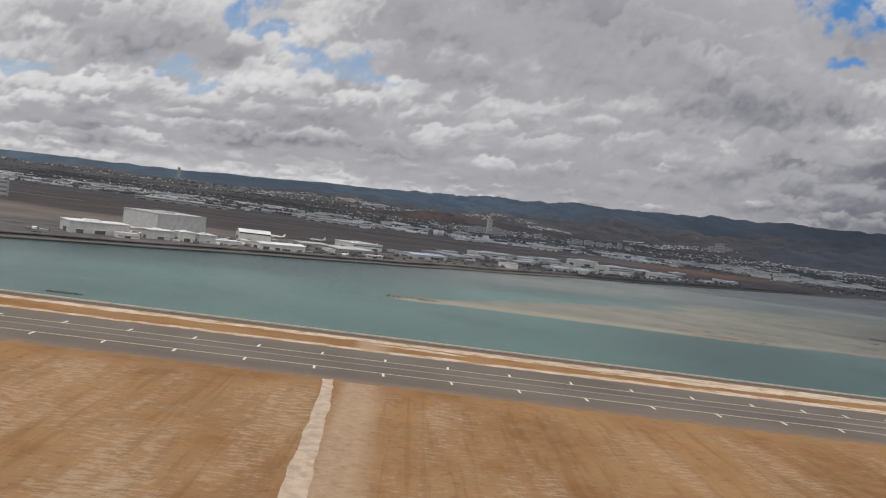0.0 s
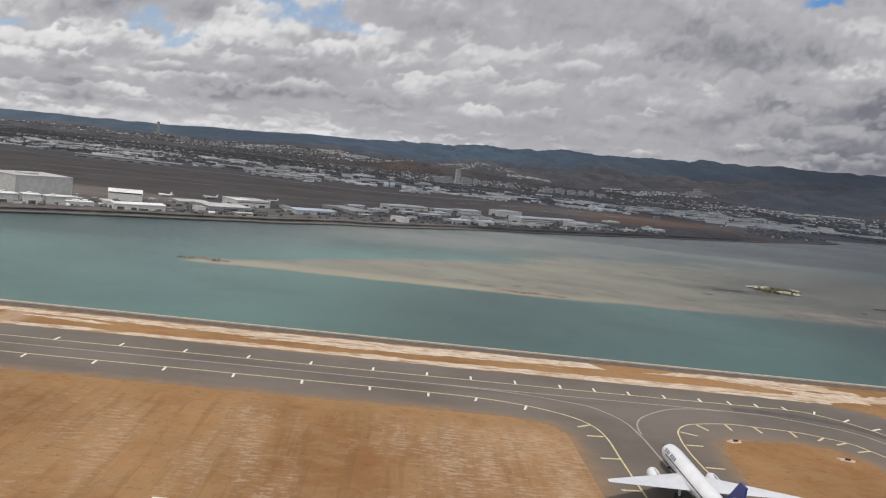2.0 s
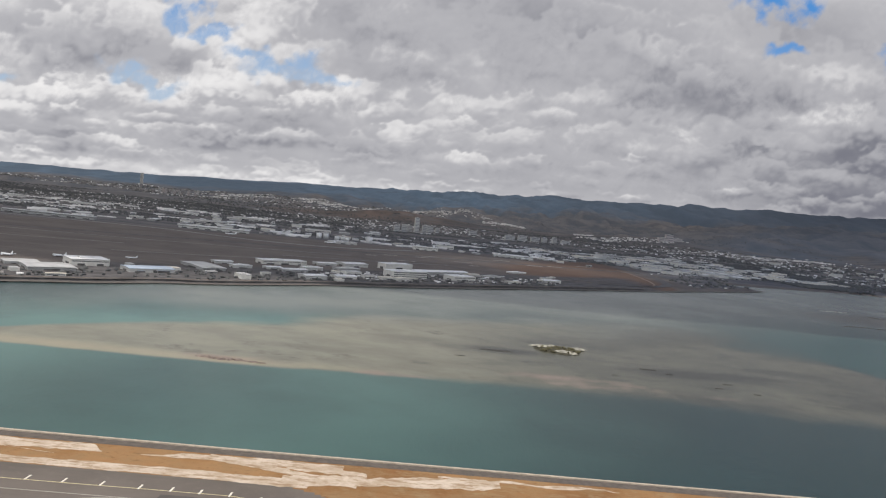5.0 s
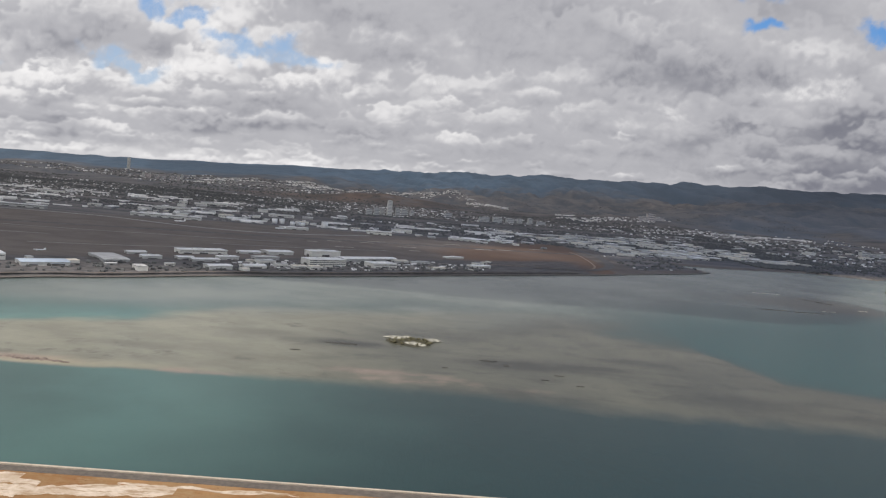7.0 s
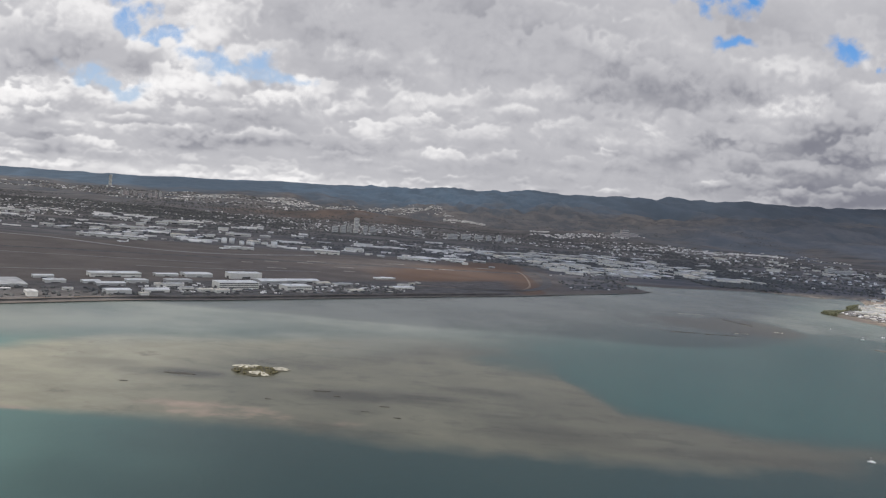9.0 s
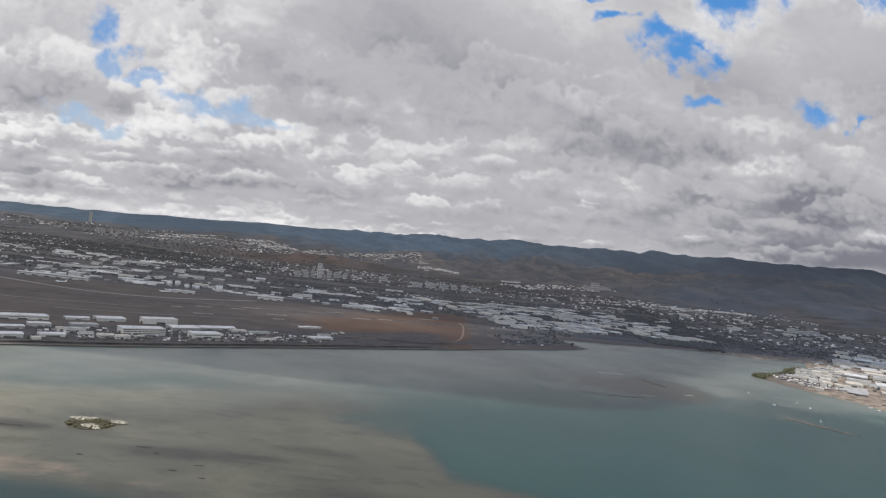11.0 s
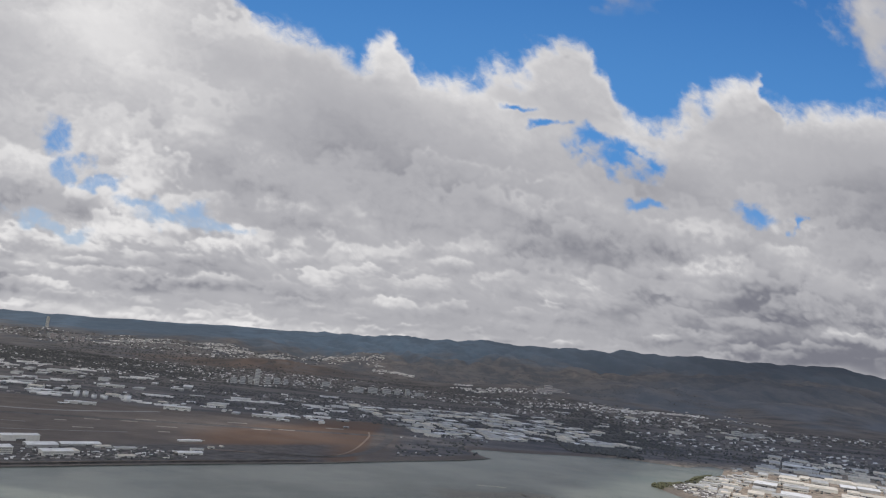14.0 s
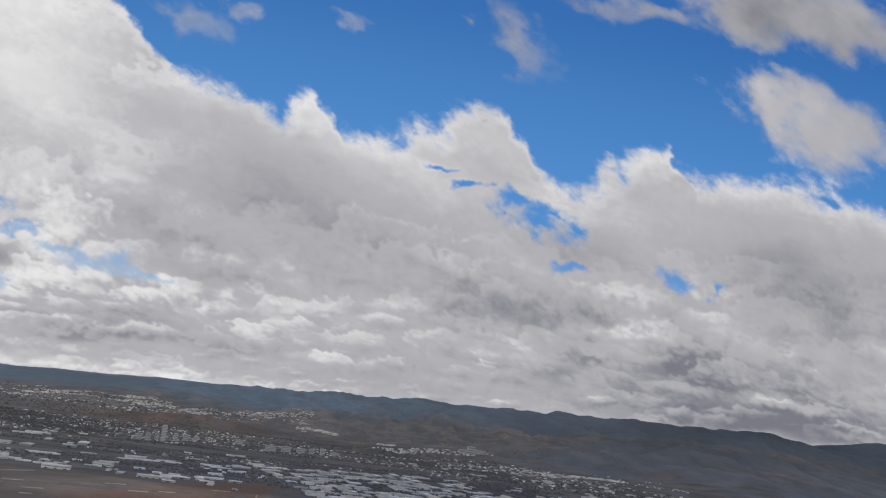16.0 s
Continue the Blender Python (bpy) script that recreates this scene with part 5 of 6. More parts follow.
woods("district_trees", 2600, lambda g, n: ((t := g.uniform(540, 1000, n)) + 0, 1130 + 0.35 * (t - 560) + g.uniform(0, 420, n)), 101, 1.9, "dark trees between the warehouses", 10.0, -0.1)
woods("peninsula_trees", 700, lambda g, n: (g.uniform(860, 1300, n), g.uniform(780, 1300, n)), 100, 1.8, "trees between the peninsula warehouses", 6.0, 0.02)
woods("harbour_trees", 5000, lambda g, n: (g.uniform(860, 2200, n), g.uniform(1180, 1900, n)), 94, 2.2, "tree crowns in the harbour district")
woods("point_trees", 1500, lambda g, n: (816 + 150 * (t := g.random(n)), 876 + 200 * t + g.uniform(-28, 24, n)), 95, 1.7, "low olive scrub on the peninsula's tip", 2.0, -0.25, plain("olive_leaves", (0.085, 0.085, 0.045), 0.4, 0.3))
woods("shore_trees", 420, lambda g, n: ((t := g.uniform(-165, 330, n)) + 0, 449 + 0.78 * t + g.uniform(8, 70, n)), 96, 1.5, "dark trees among the shoreline hangars")
woods("field_trees", 110, lambda g, n: ((t := g.uniform(520, 640, n)) + 0, 800 + 0.78 * (t - 430) + g.uniform(10, 160, n)), 97, 1.8, "low scrub behind the far shore")


# ---- runway and strips on the airfield across the water ----
def far_strip(name, pts, width, material, label, level=2.25):
    line = spline(pts, 10)
    bm = bmesh.new()
    rows = []
    for i, p in enumerate(line):
        q = Vector(line[min(i + 1, len(line) - 1)]) - Vector(line[max(i - 1, 0)])
        nrm = Vector((-q.y, q.x)).normalized() * width / 2
        z = level
        rows.append((bm.verts.new((p[0] + nrm.x, p[1] + nrm.y, z)), bm.verts.new((p[0] - nrm.x, p[1] - nrm.y, z))))
    for a, b in zip(rows, rows[1:]):
        bm.faces.new((a[0], b[0], b[1], a[1]))
    bmesh.ops.recalc_face_normals(bm, faces=bm.faces)
    return tagged(part(name, bm, material), label, "runway", kind="structure")


PALE_RUNWAY = plain("pale_runway_concrete", (0.27, 0.255, 0.24), 0.15, 0.05)
far_strip("far_runway", [(-900, 985), (-400, 992), (-205, 1003), (-135, 1000), (-4, 952), (95, 970), (195, 1066)], 9, PALE_RUNWAY, "pale runway across the dark airfield")
far_strip("far_taxiway", [(-700, 700), (-450, 720), (-300, 730)], 9, PALE_RUNWAY, "pale taxiway on the dark airfield")
far_strip("perimeter_road", [(380, 800), (425, 812), (466, 842), (495, 910), (510, 1036), (503, 1162)], 11, plain("dark_road", (0.105, 0.095, 0.088), 0.15, 0.1), "dark perimeter road round the brown field")
far_strip("sand_rim", [(328, 791), (399, 806), (440, 818), (462, 850), (475, 914), (483, 1032), (480, 1086)], 2.6, plain("tan_track", (0.26, 0.19, 0.14), 0.2, 0.3), "tan track along the brown field")
BLEACHED = plain("bleached_grass", (0.30, 0.265, 0.225), 0.3, 0.1)
for x, y, w in ((182, 850, 20), (210, 967, 22), (250, 923, 22), (308, 1033, 24), (348, 991, 22), (305, 842, 20), (200, 938, 18), (162, 923, 16), (432, 1084, 24), (377, 1013, 20), (140, 890, 12), (260, 880, 12)):
    far_strip("pale_strip", [(x - w / 2, y - 0.2 * w), (x, y), (x + w / 2, y + 0.2 * w)], 7, BLEACHED, "bleached strip in the dark airfield grass")
SHORE_LINE = [p for p in SHORE if -200 < p[0] < 640 and p[1] < 970]
far_strip("riprap", [(x + 2.2, y - 2.6) for x, y in SHORE_LINE], 5.0, ROCK, "dark rubble revetment at the far water's edge", 0.7)
for pts in (((-420, 640), (-250, 668), (-80, 720)), ((-300, 760), (-80, 792), (120, 850)), ((-500, 800), (-260, 822)), ((-60, 640), (0, 670), (50, 705)), ((60, 760), (150, 800), (230, 850))):
    far_strip("field_track", list(pts), 3.0, PALE_RUNWAY, "thin pale track across the dark airfield")
far_strip("shore_bank", [(x - 2.4, y + 3.0) for x, y in SHORE if -200 < x < 440 and y < 800], 2.2, plain("brown_bank", (0.16, 0.125, 0.095), 0.35, 0.3), "brown earth bank along the far shore")


# ---- small aircraft, islets, boats ----
for x, y, a, s in ((-91, 530, 62, 0.20), (-67, 553, 70, 0.20), (-28, 586, 100, 0.14)):
    airliner("parked_aircraft", x, y, height_at(x, y), a, s, "small white aircraft parked on the far apron", "parked aircraft", False, JET_WHITE)
for x, y, a, s in ((67, 1043, 95, 0.24), (-60, 1016, 88, 0.24)):
    airliner("parked_airliner", x, y, height_at(x, y), a, s, "white airliner parked by the distant terminal", "parked airliners", False, JET_WHITE)


def mound(name, x, y, outline, top, material, label, category="islet", seed=0, cap=None):
    """A low uneven islet rising from the water."""
    ob = thing(name, x, y, 0, 0, label, category)
    bm = bmesh.new()
    rings = []
    n = 26
    for k, (f, z) in enumerate(((1.0, -0.5), (0.9, 0.15), (0.6, top * 0.8), (0.25, top))):
        rings.append([bm.verts.new((outline[0] * f * math.cos(6.2832 * i / n) * (1 + 0.35 * noise.noise((i * 0.45, seed, k * 0.4))),
                                    outline[1] * f * math.sin(6.2832 * i / n) * (1 + 0.35 * noise.noise((i * 0.45, seed + 5, k * 0.4))), z + 0.25 * noise.noise((i, seed, k)))) for i in range(n)])
    for a, b in zip(rings, rings[1:]):
        for i in range(n):
            bm.faces.new((a[i], a[(i + 1) % n], b[(i + 1) % n], b[i]))
    bm.faces.new(rings[-1])
    bmesh.ops.recalc_face_normals(bm, faces=bm.faces)
    part("bank", bm, material, ob)
    return ob


REEF_ROCK = plain("wet_reef_rock", (0.10, 0.085, 0.07), 0.35, 0.6)
GREEN_SCRUB = plain("olive_scrub", (0.062, 0.056, 0.034), 0.4, 0.6)
PALE_SAND = plain("grey_sand", (0.34, 0.32, 0.26), 0.45, 0.5)
isle = mound("scrub_islet", 264, 368, (12, 11), 0.7, GREEN_SCRUB, "olive scrub islet with two pale sand humps", seed=1)
for k, (dx, dy, rx, ry) in enumerate(((-6, 7, 5.6, 3.0), (2, -5, 4.4, 3.2), (11, 7, 4.6, 2.4), (6, -7.5, 2.0, 1.4), (-1.5, 8.5, 2.2, 1.2))):
    bm, n = bmesh.new(), 22
    rings = [[bm.verts.new((dx + rx * f * math.cos(6.2832 * i / n) * (1 + 0.55 * noise.noise((i * 0.5, k * 3.1, f))), dy + ry * f * math.sin(6.2832 * i / n) * (1 + 0.55 * noise.noise((i * 0.5, k * 3.1 + 7, f))),
                              z + 0.18 * noise.noise((i * 0.7, k, z)))) for i in range(n)] for f, z in ((1.0, 0.25), (0.75, 0.85), (0.35, 1.1))]
    for a, b in zip(rings, rings[1:]):
        for i in range(n):
            bm.faces.new((a[i], a[(i + 1) % n], b[(i + 1) % n], b[i]))
    bm.faces.new(rings[-1])
    bmesh.ops.recalc_face_normals(bm, faces=bm.faces)
    part("sand_hump", bm, PALE_SAND, isle, "pale bare sand hump")
g = np.random.default_rng(61)
scrub = bpy.data.meshes.new("scrub")
verts, faces = [], []
for k in range(90):
    a, r = g.uniform(0, 6.2832), math.sqrt(g.random())
    vs, fs = clump(10.5 * r * math.cos(a), 9.5 * r * math.sin(a), 0.3, g.uniform(0.4, 1.1), g.uniform(0.4, 0.9), g.uniform(0, 6))
    faces += [tuple(i + len(verts) for i in f) for f in fs]
    verts += vs
scrub.from_pydata(verts, [], faces)
scrub.materials.append(plain("olive_bushes", (0.095, 0.085, 0.045), 0.4, 0.8))
bushes = new("scrub", scrub)
bushes.parent = isle
tagged(bushes, "low olive bushes", kind="stuff")


def rocks(name, x, y, length, depth, count, material, label, seed):
    """A loose line of low wet rocks, each one uneven."""
    g = random.Random(seed)
    ob = thing(name, x, y, 0, g.uniform(-4, 4), label, "rocks")
    for k in range(count):
        t = (k + 0.5) / count - 0.5
        rx, ry, top = length / count * g.uniform(0.5, 1.1), depth * g.uniform(0.25, 0.6) * (1.1 - abs(t)), g.uniform(0.12, 0.4)
        bm = bmesh.new()
        bmesh.ops.create_icosphere(bm, subdivisions=2, radius=1)
        cx, cy = length * t + g.uniform(-1, 1), depth * g.uniform(-0.5, 0.5)
        for v in bm.verts:
            w = 1 + 0.5 * noise.noise(v.co * 2.1 + Vector((k, seed, 0)))
            v.co = Vector((cx + v.co.x * rx * w, cy + v.co.y * ry * w, v.co.z * top * w))
        part("rock", bm, material, ob)
    return ob


PALE_ROCK = plain("brown_rock", (0.165, 0.14, 0.11), 0.5, 0.8)
RUSTY_ROCK = plain("rusty_reef", (0.20, 0.155, 0.125), 0.4, 0.5)
rocks("rock_islet", 5, 282.5, 18, 4.2, 15, PALE_ROCK, "low broken brown rocks at the reef's tip", 3)
rocks("reef_rocks", 126, 281, 24, 4.0, 13, RUSTY_ROCK, "rusty exposed reef rocks at the reef edge", 4)
mound("reef_rocks", -83, 196, (5, 1.0), 0.25, REEF_ROCK, "dark wet rocks awash near the seawall", seed=5)
for k, (x, y, rx, ry, a) in enumerate(((618, 759, 14, 3.0, 6), (650, 722, 18, 2.0, -66), (669, 672, 4, 2.6, 0), (622, 645, 5, 2.8, 0), (600, 628, 16, 3.0, 6), (565, 626, 14, 2.4, 4))):
    rocks("sand_spit", x, y, 2 * rx, ry, 4 + rx // 3, PALE_SAND if k in (0, 2, 3) else REEF_ROCK, "low broken sand spit on the eastern reef", 10 + k).rotation_euler.z = radians(a)
CORAL = plain("dark_coral", (0.062, 0.058, 0.05), 0.35, 0.6)
for k, (x, y, rx, ry) in enumerate(((214, 331, 3, 0.8), (232, 352, 9, 1.6), (280, 320, 2, 0.7), (330, 322, 3, 0.9), (308, 333, 2, 0.6), (322, 312, 2.4, 0.7), (336, 306, 2, 0.6), (300, 340, 5, 1.2))):
    mound("reef_patch", x, y, (rx * 0.8, ry * 0.8), 0.1, CORAL, "dark coral heads just breaking the water", "reef", seed=20 + k)
mound("breakwater", 741, 590, (34, 1.4), 0.8, ROCK, "thin dark rubble breakwater off the marina", "breakwater", seed=31).rotation_euler.z = radians(-52)


def boat(x, y, a, s):
    ob = thing("moored_boat", x, y, 0, a, "small white boat moored off the peninsula", "boat", "moored boats")
    ob.scale = (s, s, s)
    bm = bmesh.new()
    lo = [bm.verts.new(p) for p in ((-0.5, -2.2, -0.3), (0.5, -2.2, -0.3), (0.4, 1.4, -0.3), (0, 2.2, -0.1), (-0.4, 1.4, -0.3))]
    hi = [bm.verts.new(p) for p in ((-0.8, -2.4, 0.6), (0.8, -2.4, 0.6), (0.75, 1.4, 0.7), (0, 3.0, 0.9), (-0.75, 1.4, 0.7))]
    for i in range(5):
        j = (i + 1) % 5
        bm.faces.new((lo[i], lo[j], hi[j], hi[i]))
    bm.faces.new(hi)
    bm.faces.new(lo[::-1])
    bmesh.ops.recalc_face_normals(bm, faces=bm.faces)
    part("hull", bm, JET_WHITE, ob)
    part("cabin", box(bmesh.new(), -0.5, 0.5, -1.2, 0.6, 0.6, 1.3, 0.1), JET_WHITE, ob)
    part("mast", box(bmesh.new(), -0.05, 0.05, 0.5, 0.6, 0.7, 3.6), JET_GREY, ob)
    return ob


first = boat(530, 296, 70, 0.62)
for k in range(34):
    t = rnd.random()
    copy_thing(first, pose(872 + 30 * t + rnd.uniform(-16, -5), 735 - 125 * t + rnd.uniform(-10, 10), 0, 0, 0, rnd.uniform(0, 360)))
for k in range(16):
    t = rnd.random()
    copy_thing(first, pose(748 + 125 * t + rnd.uniform(-30, 30), 700 - 190 * t + rnd.uniform(-65, 55), 0, 0, 0, rnd.uniform(0, 360)))


# ---- clouds ----
# Directions as seen from (300, 0, 80): u to the side, v upwards, both as slopes.
GAPS = [(-0.374, 0.206, 0.018, 0.015), (-0.328, 0.187, 0.020, 0.008), (-0.267, 0.170, 0.028, 0.008), (-0.230, 0.158, 0.030, 0.011), (-0.185, 0.146, 0.032, 0.009), (-0.442, 0.129, 0.022, 0.012),
        (-0.390, 0.119, 0.038, 0.009), (-0.616, 0.107, 0.030, 0.010), (0.375, 0.311, 0.040, 0.015), (-0.384, 0.246, 0.018, 0.016), (0.243, 0.373, 0.018, 0.005), (0.280, 0.347, 0.018, 0.006),
        (0.330, 0.324, 0.018, 0.015), (0.364, 0.297, 0.032, 0.011), (0.405, 0.311, 0.020, 0.006), (0.402, 0.251, 0.018, 0.008), (0.555, 0.250, 0.023, 0.010), (0.613, 0.243, 0.006, 0.008), (0.830, 0.410, 0.028, 0.012)]
DARK = [(0.064, 0.237, 0.164, 0.059), (-0.517, 0.155, 0.099, 0.030), (-0.296, 0.063, 0.062, 0.015), (-0.504, 0.042, 0.055, 0.011), (-0.106, 0.063, 0.049, 0.013), (0.257, 0.150, 0.063, 0.032),
        (0.402, 0.140, 0.050, 0.021), (-0.360, 0.140, 0.040, 0.010), (-0.003, 0.277, 0.130, 0.090), (-0.049, 0.209, 0.090, 0.038), (0.335, 0.177, 0.100, 0.047), (0.568, 0.132, 0.102, 0.031),
        (-0.119, 0.200, 0.112, 0.060), (0.008, 0.220, 0.085, 0.048), (0.799, 0.284, 0.125, 0.071), (-0.241, 0.082, 0.082, 0.018), (-0.46, 0.168, 0.05, 0.014), (0.90, 0.70, 0.22, 0.05), (0.62, 0.06, 0.15, 0.02), (-0.50, 0.40, 0.13, 0.09), (0.42, 0.27, 0.09, 0.035)]
# Heaps with a sunlit upper edge: the low rows, and the towers above and beside them.
HEAPS = [(-0.328, 0.160, 0.051, 0.029), (-0.564, 0.074, 0.055, 0.022), (-0.499, 0.083, 0.052, 0.022), (-0.446, 0.093, 0.040, 0.023), (-0.376, 0.091, 0.048, 0.022), (-0.316, 0.105, 0.052, 0.027),
         (-0.252, 0.117, 0.042, 0.029), (-0.185, 0.108, 0.041, 0.023), (-0.139, 0.123, 0.041, 0.026), (-0.252, 0.203, 0.065, 0.041), (-0.528, 0.026, 0.065, 0.016), (-0.423, 0.034, 0.058, 0.014),
         (-0.322, 0.054, 0.066, 0.018), (-0.202, 0.063, 0.053, 0.016), (-0.062, 0.078, 0.044, 0.022), (-0.002, 0.097, 0.040, 0.020), (0.079, 0.090, 0.044, 0.019), (0.128, 0.126, 0.035, 0.014),
         (0.195, 0.113, 0.047, 0.020), (0.303, 0.094, 0.066, 0.027), (0.435, 0.111, 0.058, 0.028), (0.302, 0.183, 0.036, 0.027)]
TOWERS = [(-0.435, 0.185, 0.070, 0.038), (-0.094, 0.172, 0.048, 0.023), (-0.194, 0.135, 0.049, 0.019), (0.207, 0.198, 0.106, 0.051), (0.433, 0.233, 0.035, 0.018), (0.299, 0.111, 0.090, 0.036),
          (0.208, 0.114, 0.035, 0.017), (0.586, 0.408, 0.071, 0.049), (0.252, 0.392, 0.093, 0.048), (0.499, 0.138, 0.110, 0.039), (0.610, 0.107, 0.079, 0.031), (0.078, 0.407, 0.045, 0.036),
          (-0.310, 0.232, 0.051, 0.035), (-0.193, 0.259, 0.051, 0.032), (0.331, 0.469, 0.048, 0.031), (0.553, 0.394, 0.084, 0.050), (0.755, 0.392, 0.082, 0.047), (0.163, 0.244, 0.087, 0.041),
          (0.471, 0.187, 0.100, 0.041), (-0.094, 0.406, 0.095, 0.053), (-0.266, 0.477, 0.112, 0.072)]
LONE = [(0.866, 0.541, 0.114, 0.070), (0.908, 0.724, 0.223, 0.051), (0.432, 0.600, 0.050, 0.065), (-0.052, 0.539, 0.049, 0.035), (0.026, 0.577, 0.037, 0.019), (0.176, 0.583, 0.034, 0.013),
        (0.610, 0.686, 0.141, 0.020)]
TOP_U = [-1.5, -0.3, -0.167, -0.131, -0.112, -0.011, 0.027, 0.092, 0.112, 0.192, 0.264, 0.322, 0.36, 0.40, 0.43, 0.479, 0.532, 0.598, 0.612, 0.686, 0.798, 0.861, 0.92, 1.8]
TOP_V = [0.95, 0.66, 0.566, 0.505, 0.466, 0.438, 0.404, 0.446, 0.402, 0.405, 0.440, 0.488, 0.470, 0.385, 0.365, 0.394, 0.434, 0.454, 0.414, 0.416, 0.441, 0.422, 0.395, 0.36]
RISE_V = [-0.03, 0.03, 0.07, 0.11, 0.16, 0.24, 0.36, 0.50, 0.65, 0.85, 1.2, 2.0, 3.2, 4.6]
AWAY_Y = [4420, 4420, 4000, 3000, 2450, 2050, 1650, 1250, 1000, 780, 560, 370, 250, 175]


def blobs(u, v, items):
    """How near each place is to the closest of some ellipses: 0 at a centre, 1 at an edge."""
    best = np.full(u.shape, 9.0)
    for a, b, ra, rb in items:
        best = np.minimum(best, np.hypot((u - a) / ra, (v - b) / rb))
    return best


def billow(u, v, seed, octaves=6):
    """Rounded heaps: folded noise, with finer heaps upon larger ones."""
    total, amp, k = np.zeros_like(u), 1.0, 1.0
    for o in range(octaves):
        c, s = math.cos(0.7 * o), math.sin(0.7 * o)
        total += amp * (np.abs(fbm(c * u - s * v, s * u + c * v, k, 1, seed + o)) * 2 - 0.42)
        amp, k = amp * 0.5, k * 2.05
    return total


def heaps(u, v):
    """Cloud thickness: wide heaps overhead, small flat ones towards the horizon."""
    wu, wv = 0.05 * fbm(u, v, 7, 3, 21.0), 0.03 * fbm(u, v, 9, 3, 22.0)
    near = billow((u + wu) * 8, (v + wv) * 11, 31.0)
    mid = billow((u + wu * 0.6) * 17, (v + wv * 0.6) * 30, 37.0)
    low = billow(u * 30 + 2 * wu, v * 95, 41.0, 5)
    a, b = smooth(0.10, 0.22, v), smooth(0.03, 0.09, v)
    return a * near + (1 - a) * (b * mid + (1 - b) * low)


def blur(f, nu, nv, times=2):
    """A soft copy of a field over the grid."""
    for _ in range(times):
        for axis, n in ((1, nu), (0, nv)):
            pad = [(n, n) if k == axis else (0, 0) for k in (0, 1)]
            c = np.cumsum(np.pad(f, pad, mode="edge"), axis=axis)
            f = (np.take(c, np.arange(2 * n, c.shape[axis]), axis) - np.take(c, np.arange(0, c.shape[axis] - 2 * n), axis)) / (2 * n)
    return f


def pile(u, v, us, vs):
    """Light and shade of cumulus heaps laid one before the other, from the top of the sky down: each has a lit, ragged crown and a dim foot."""
    g = np.random.default_rng(77)
    n = 1200
    b = 0.004 + 0.52 * g.random(n) ** 1.9
    a = g.uniform(-0.8, 1.25, n)
    ru = (0.019 + 0.20 * b) * g.uniform(0.35, 1.25, n)
    rv = ru * (0.38 + 0.38 * smooth(0.02, 0.2, b)) * g.uniform(0.7, 1.1, n)
    many = [(a[k], b[k], ru[k], rv[k], g.uniform(0.2, 0.75), g.uniform(0.3, 0.8) * (1 - 0.62 * smooth(0.08, 0.3, b[k]))) for k in range(n)]
    many += [(*q, 0.8, 0.70 - 0.22 * float(smooth(-0.15, 0.0, q[0]))) for q in HEAPS] + [(*q, 0.7, 0.55) for q in TOWERS]
    fold = billow(u * 26, v * 34, 81.0, 5)
    knob = billow(u * 60, v * 95, 87.0, 4)
    out = np.zeros_like(u)
    for ca, cb, ra, rb, alpha, amp in sorted(many, key=lambda q: -q[1] + 0.5 * q[3]):
        i0, i1 = np.searchsorted(us, (ca - 1.7 * ra, ca + 1.7 * ra))
        j0, j1 = np.searchsorted(vs, (cb - 1.7 * rb, cb + 1.7 * rb))
        if i1 - i0 < 2 or j1 - j0 < 2:
            continue
        box_ = (slice(j0, j1), slice(i0, i1))
        p, q = (u[box_] - ca) / ra, (v[box_] - cb) / rb
        f = fold[box_] if ra > 0.03 else knob[box_]
        k = knob[box_]
        d = np.hypot(p, q) + 0.55 * f + 0.40 * k
        foot = smooth(0.25, -0.5, q)
        mask = alpha * smooth(0, 1, (1.0 - d) / (0.12 + 0.75 * foot)) * (1 - 0.5 * foot)
        lit = smooth(-0.8, 0.9, q - 0.22 * p + 0.5 * f + 0.45 * k)
        out[box_] = out[box_] * (1 - mask) + amp * (lit - 0.42) * mask
    return out


